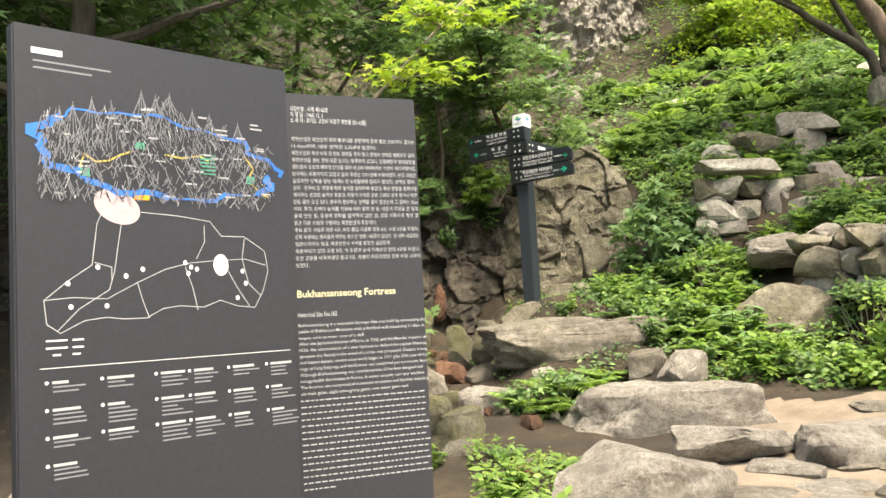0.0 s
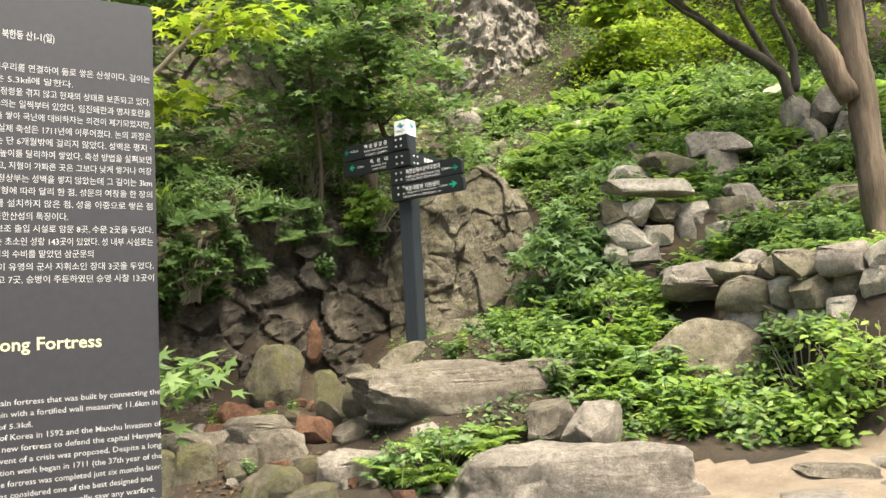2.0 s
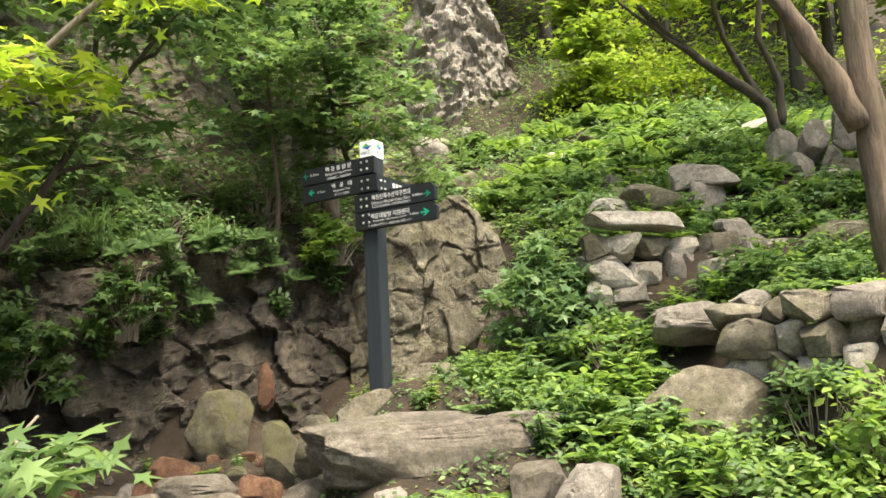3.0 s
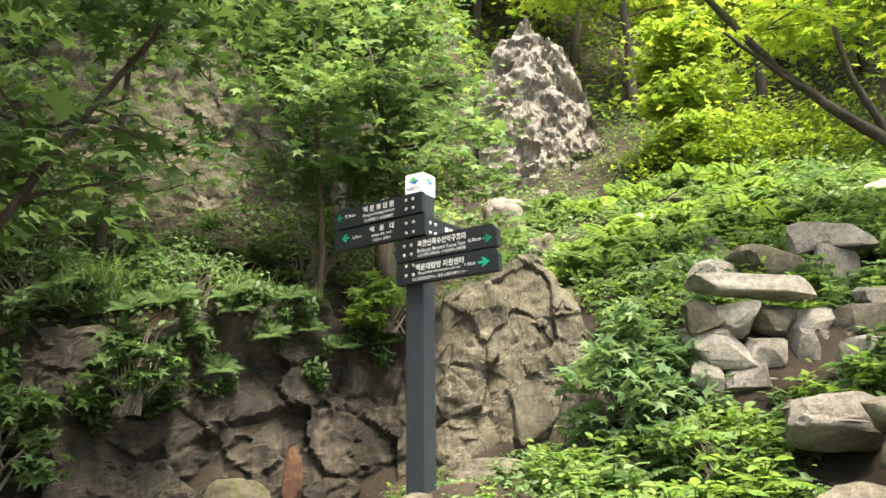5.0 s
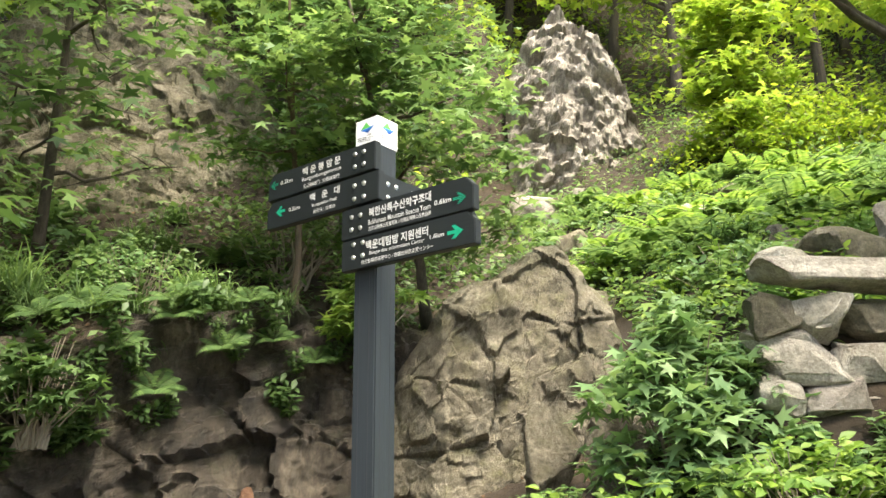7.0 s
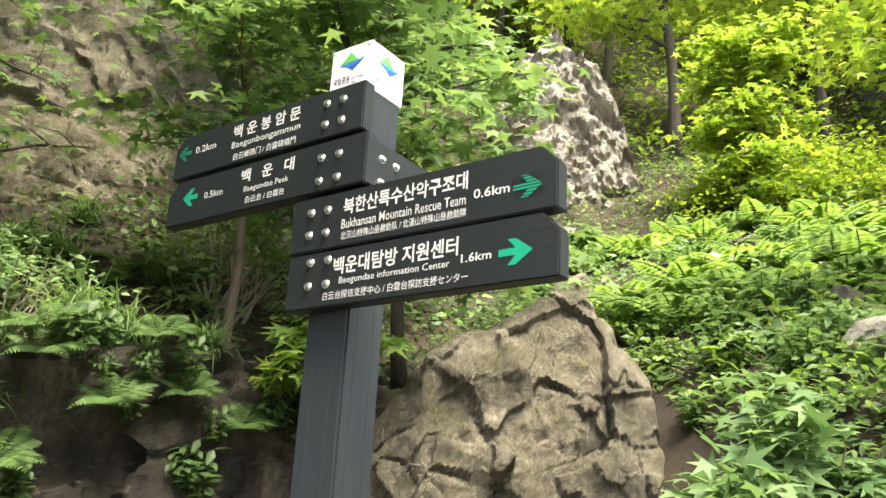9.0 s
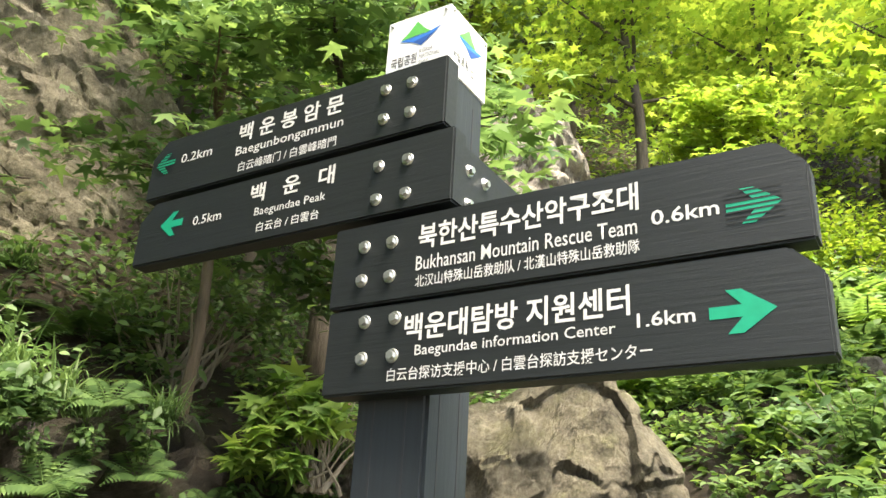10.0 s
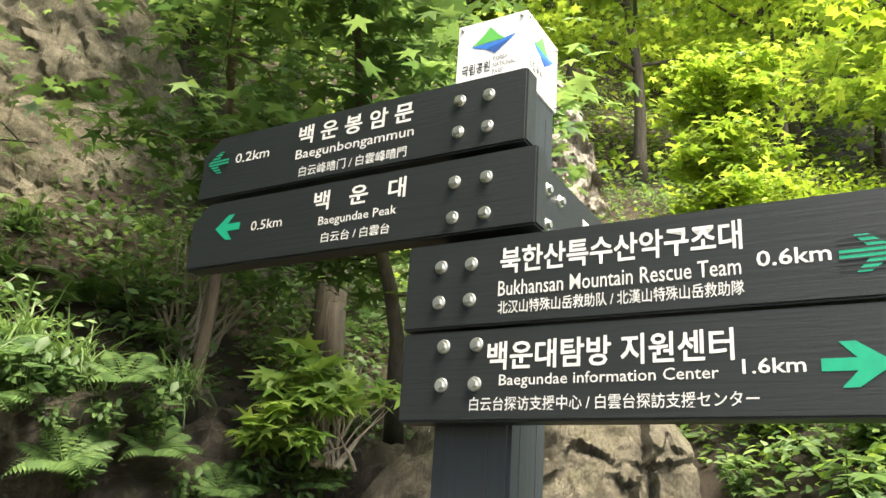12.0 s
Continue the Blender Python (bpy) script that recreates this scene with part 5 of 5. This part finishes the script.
# darker copies of the plants above: the rock face's shade is in their leaf colour
SHADY = [fern(55, 9, 0.5, LEAF_DARK, "green fern hanging on the rock face, leaves darkened for shade"), herb(65, 9, 0.34, 0.10, LEAF_DARK, "green herb on the rock face, leaves darkened for shade"), tuft(75, 90, 0.5, LEAF_DARK, "tuft of arching grass on the rock face, darkened for shade")]


def put(ob, x, y, z=None, s=1.0, turn=None, tilt=0.0):
    c = copy_thing(ob, pose(x, y, gz(x, y) if z is None else z, tilt, 0, rnd.uniform(0, 360) if turn is None else turn))
    c.scale = (s, s, s)
    return c


for ob, (x, y) in zip(SHADY + FERNS + HERBS + TUFTS, ((-2.4, 12.9), (-1.9, 13.0), (-1.2, 13.1), (2.9, 10.6), (3.2, 10.9), (3.4, 11.9), (2.6, 9.2), (2.9, 8.7), (3.9, 11.8), (2.63, 9.95), (-1.6, 13.1))):
    ob.matrix_world = pose(x, y, gz(x, y))
n = 0
while n < 130:
    x, y = rnd.uniform(1.8, 9), rnd.uniform(8.1, 16)
    if not bool(on_slope(np.array(x), np.array(y))):
        continue
    put(FERNS[n % 3], x, y, s=rnd.uniform(0.6, 1.25))
    n += 1
n = 0
while n < 190:
    x, y = rnd.uniform(1.6, 8), rnd.uniform(8.0, 15)
    if not bool(on_slope(np.array(x), np.array(y))):
        continue
    put(HERBS[n % 3], x, y, s=rnd.uniform(0.6, 1.2))
    n += 1
for x, y, s in ((0.75, 8.0, 1.0), (1.05, 8.15, 1.1), (1.3, 8.2, 0.9), (0.95, 7.85, 0.9), (0.5, 4.55, 0.8), (0.62, 4.75, 0.7), (1.55, 8.35, 0.7)):
    put(FERNS[1], x, y, s=s)
for k in range(34):
    x = rnd.uniform(-4.5, 1.2)
    y = np.interp(x, [-4, -1.6, -0.5, 0.3, 1.2], [11.3, 11.95, 12.45, 13.1, 13.5]) + 0.12
    z = rnd.uniform(1.9, 3.3) if x < -0.7 else rnd.uniform(2.8, 3.4)
    put((SHADY[0], SHADY[1], SHADY[1])[k % 3], x, y, z, s=rnd.uniform(0.45, 0.9), tilt=28, turn=rnd.uniform(-20, 20))
for x, y, z, s in ((-2.0, 12.5, 3.55, 1.3), (-0.75, 13.0, 3.6, 1.15), (-0.5, 13.1, 3.55, 1.0), (-2.3, 12.6, 3.6, 1.0), (0.95, 13.6, 3.4, 0.8), (-3.2, 12.0, 3.3, 1.2), (2.55, 9.9, None, 0.9), (0.0, 13.3, 3.55, 0.8)):
    put(TUFTS[0 if y > 11 else 1], x, y, z, s=s)


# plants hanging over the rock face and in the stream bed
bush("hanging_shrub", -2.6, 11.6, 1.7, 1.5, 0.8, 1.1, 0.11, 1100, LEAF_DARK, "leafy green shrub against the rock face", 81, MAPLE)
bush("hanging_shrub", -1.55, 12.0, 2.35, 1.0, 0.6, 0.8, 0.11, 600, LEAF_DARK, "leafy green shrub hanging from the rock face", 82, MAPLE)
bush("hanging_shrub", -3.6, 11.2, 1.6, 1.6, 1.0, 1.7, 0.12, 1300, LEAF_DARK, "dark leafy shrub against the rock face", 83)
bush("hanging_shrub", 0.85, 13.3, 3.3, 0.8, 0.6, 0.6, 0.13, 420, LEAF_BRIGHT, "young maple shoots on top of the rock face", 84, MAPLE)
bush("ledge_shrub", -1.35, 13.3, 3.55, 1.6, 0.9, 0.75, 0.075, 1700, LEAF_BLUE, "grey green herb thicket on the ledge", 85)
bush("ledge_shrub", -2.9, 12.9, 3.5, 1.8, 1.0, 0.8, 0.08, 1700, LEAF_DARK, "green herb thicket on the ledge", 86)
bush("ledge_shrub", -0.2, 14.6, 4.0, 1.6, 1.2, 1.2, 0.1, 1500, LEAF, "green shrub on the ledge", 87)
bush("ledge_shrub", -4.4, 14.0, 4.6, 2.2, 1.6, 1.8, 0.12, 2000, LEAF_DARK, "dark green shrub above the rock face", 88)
bush("slope_shrub", 3.6, 15.6, 4.2, 1.5, 1.2, 0.5, 0.11, 1300, LEAF_BRIGHT, "bright green shrub beside the rock buttress", 89)
bush("slope_shrub", 4.2, 13.2, 3.5, 1.5, 1.2, 0.7, 0.11, 1100, LEAF_BLUE, "leafy blue green herbs above the wall", 90)
bush("slope_shrub", 7.0, 12.0, 3.4, 1.6, 1.0, 0.6, 0.11, 1300, LEAF, "leafy green herbs above the wall", 91)
bush("slope_shrub", 7.0, 16.5, 5.2, 2.6, 1.4, 0.8, 0.12, 1600, LEAF_BRIGHT, "bright green ferny thicket on the hillside", 92)
for k in range(26):
    x, y = rnd.uniform(-1.6, 0.9), rnd.uniform(6.2, 11.5)
    put((HERBS + FERNS)[k % 6], x, y, s=rnd.uniform(0.3, 0.55))
for k in range(22):
    x, y = rnd.uniform(0.6, 2.6), rnd.uniform(9.6, 11.4)
    put(HERBS[k % 2], x, y, s=rnd.uniform(0.3, 0.6))
for x, y, s in ((0.45, 4.5, 0.9), (0.6, 4.65, 0.8), (0.25, 5.2, 0.8), (0.4, 5.6, 0.7)):
    put(HERBS[1], x, y, s=s)
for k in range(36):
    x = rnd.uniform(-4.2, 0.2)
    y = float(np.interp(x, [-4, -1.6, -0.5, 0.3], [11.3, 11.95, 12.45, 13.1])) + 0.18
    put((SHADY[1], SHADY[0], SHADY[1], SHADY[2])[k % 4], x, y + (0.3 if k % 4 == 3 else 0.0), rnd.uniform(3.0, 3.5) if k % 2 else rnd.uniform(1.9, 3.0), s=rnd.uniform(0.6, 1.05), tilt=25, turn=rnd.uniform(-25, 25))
for k in range(26):
    x, y = rnd.uniform(-4.5, 0.4), rnd.uniform(13.0, 14.6)
    put((SHADY[2], HERBS[2], SHADY[0])[k % 3], x, y, s=rnd.uniform(0.8, 1.4))
bush("leafy_thicket", 4.5, 7.85, 0.62, 1.4, 0.9, 1.05, 0.10, 1600, LEAF_BRIGHT, "tall bright green herbs beside the path", 97)
bush("leafy_thicket", 5.5, 7.8, 0.7, 1.4, 0.8, 1.0, 0.10, 1200, LEAF, "tall green herbs beside the path", 98)
bush("slope_shrub", 5.6, 17.5, 5.3, 2.4, 1.6, 0.55, 0.12, 1300, LEAF, "green thicket on the hillside", 100)
bush("slope_shrub", 9.4, 13.0, 4.3, 2.0, 1.4, 0.9, 0.11, 1300, LEAF_BRIGHT, "bright green thicket on the hillside", 101)
for k in range(70):
    x, y = rnd.uniform(3.2, 10.5), rnd.uniform(14.6, 20.5)
    put(FERNS[k % 3], x, y, s=rnd.uniform(1.1, 1.9))
for k in range(16):
    x, y = rnd.uniform(3.0, 10.0), rnd.uniform(12.0, 20.0)
    w = rnd.uniform(0.3, 0.8)
    rock(300 + k, x, y, gz(x, y) + 0.1, w, w * 0.6, rnd.choice((WALLSTONE, TAN, GRANITE)), "weathered rock among the herbs on the slope", 0.8, rnd.uniform(0, 90), 0, sub=3, group="slope rocks")
for k in range(60):
    x, y = rnd.uniform(-1.8, 0.95), rnd.uniform(6.0, 11.8)
    w = rnd.uniform(0.1, 0.3)
    rock(400 + k, x, y, gz(x, y) + 0.04, w, w * 0.6, rnd.choice((GRANITE, MOSSY, PALE, RUST, MOSSY)), "small stone in the stream bed", 0.8, rnd.uniform(0, 90), 0, sub=2, group=G1)
cover("undergrowth", 5000, (0.5, 2.6, 7.9, 11.6), 0.06, LEAF, "creeping green leaves between the rocks", 48, 0.12, lambda x, y: y > 7.9 + 0.0 * x, OVAL)
cover("undergrowth", 2600, (0.1, 1.0, 4.2, 6.6), 0.06, LEAF_BRIGHT, "bright green leaves beside the path", 49, 0.2, None, OVAL)
for x, y, s in ((0.42, 4.7, 1.0), (0.55, 4.9, 0.9)):
    put(FERNS[1], x, y, s=s)
# pale maple spray low over the stream
tree("maple_tree", (-1.9, 5.2, 0.15), (-0.35, 5.05, 1.62), 0.02, 6, 0.36, 0.075, 5, 0.10, LEAF, TWIG, "low maple sapling with pale green leaves by the stream", 95, 0.7, rise=0.0, wave=0.06, sub=3)


# ---------------------------------------------------------------- paving
def paving():
    pav = tagged(new("paving"), "worn flat paving stones set in the path", "path", kind="structure")
    meshes = [rock_mesh("paving_stone", 200 + k, 0.52, 0.42, 0.10, PALE if k % 2 else GRANITE, 3, 0.45, 6, 0.04) for k in range(6)]
    r = random.Random(5)
    k = 0
    for j in range(9):
        for i in range(11):
            x, y = 1.9 + i * 0.56 + r.uniform(-0.1, 0.1) + (j % 2) * 0.27, 3.6 + j * 0.44 + r.uniform(-0.07, 0.07)
            if y > 7.5 or y > 3.6 + x * 1.6 or (x < 3.0 and y > 6.4):
                continue
            ob = new("paving_stone", meshes[k % 6])
            ob.parent = pav
            ob.matrix_basis = pose(x, y, gz(x, y) - 0.022, r.uniform(-3, 3), r.uniform(-3, 3), r.uniform(0, 360))
            k += 1


paving()
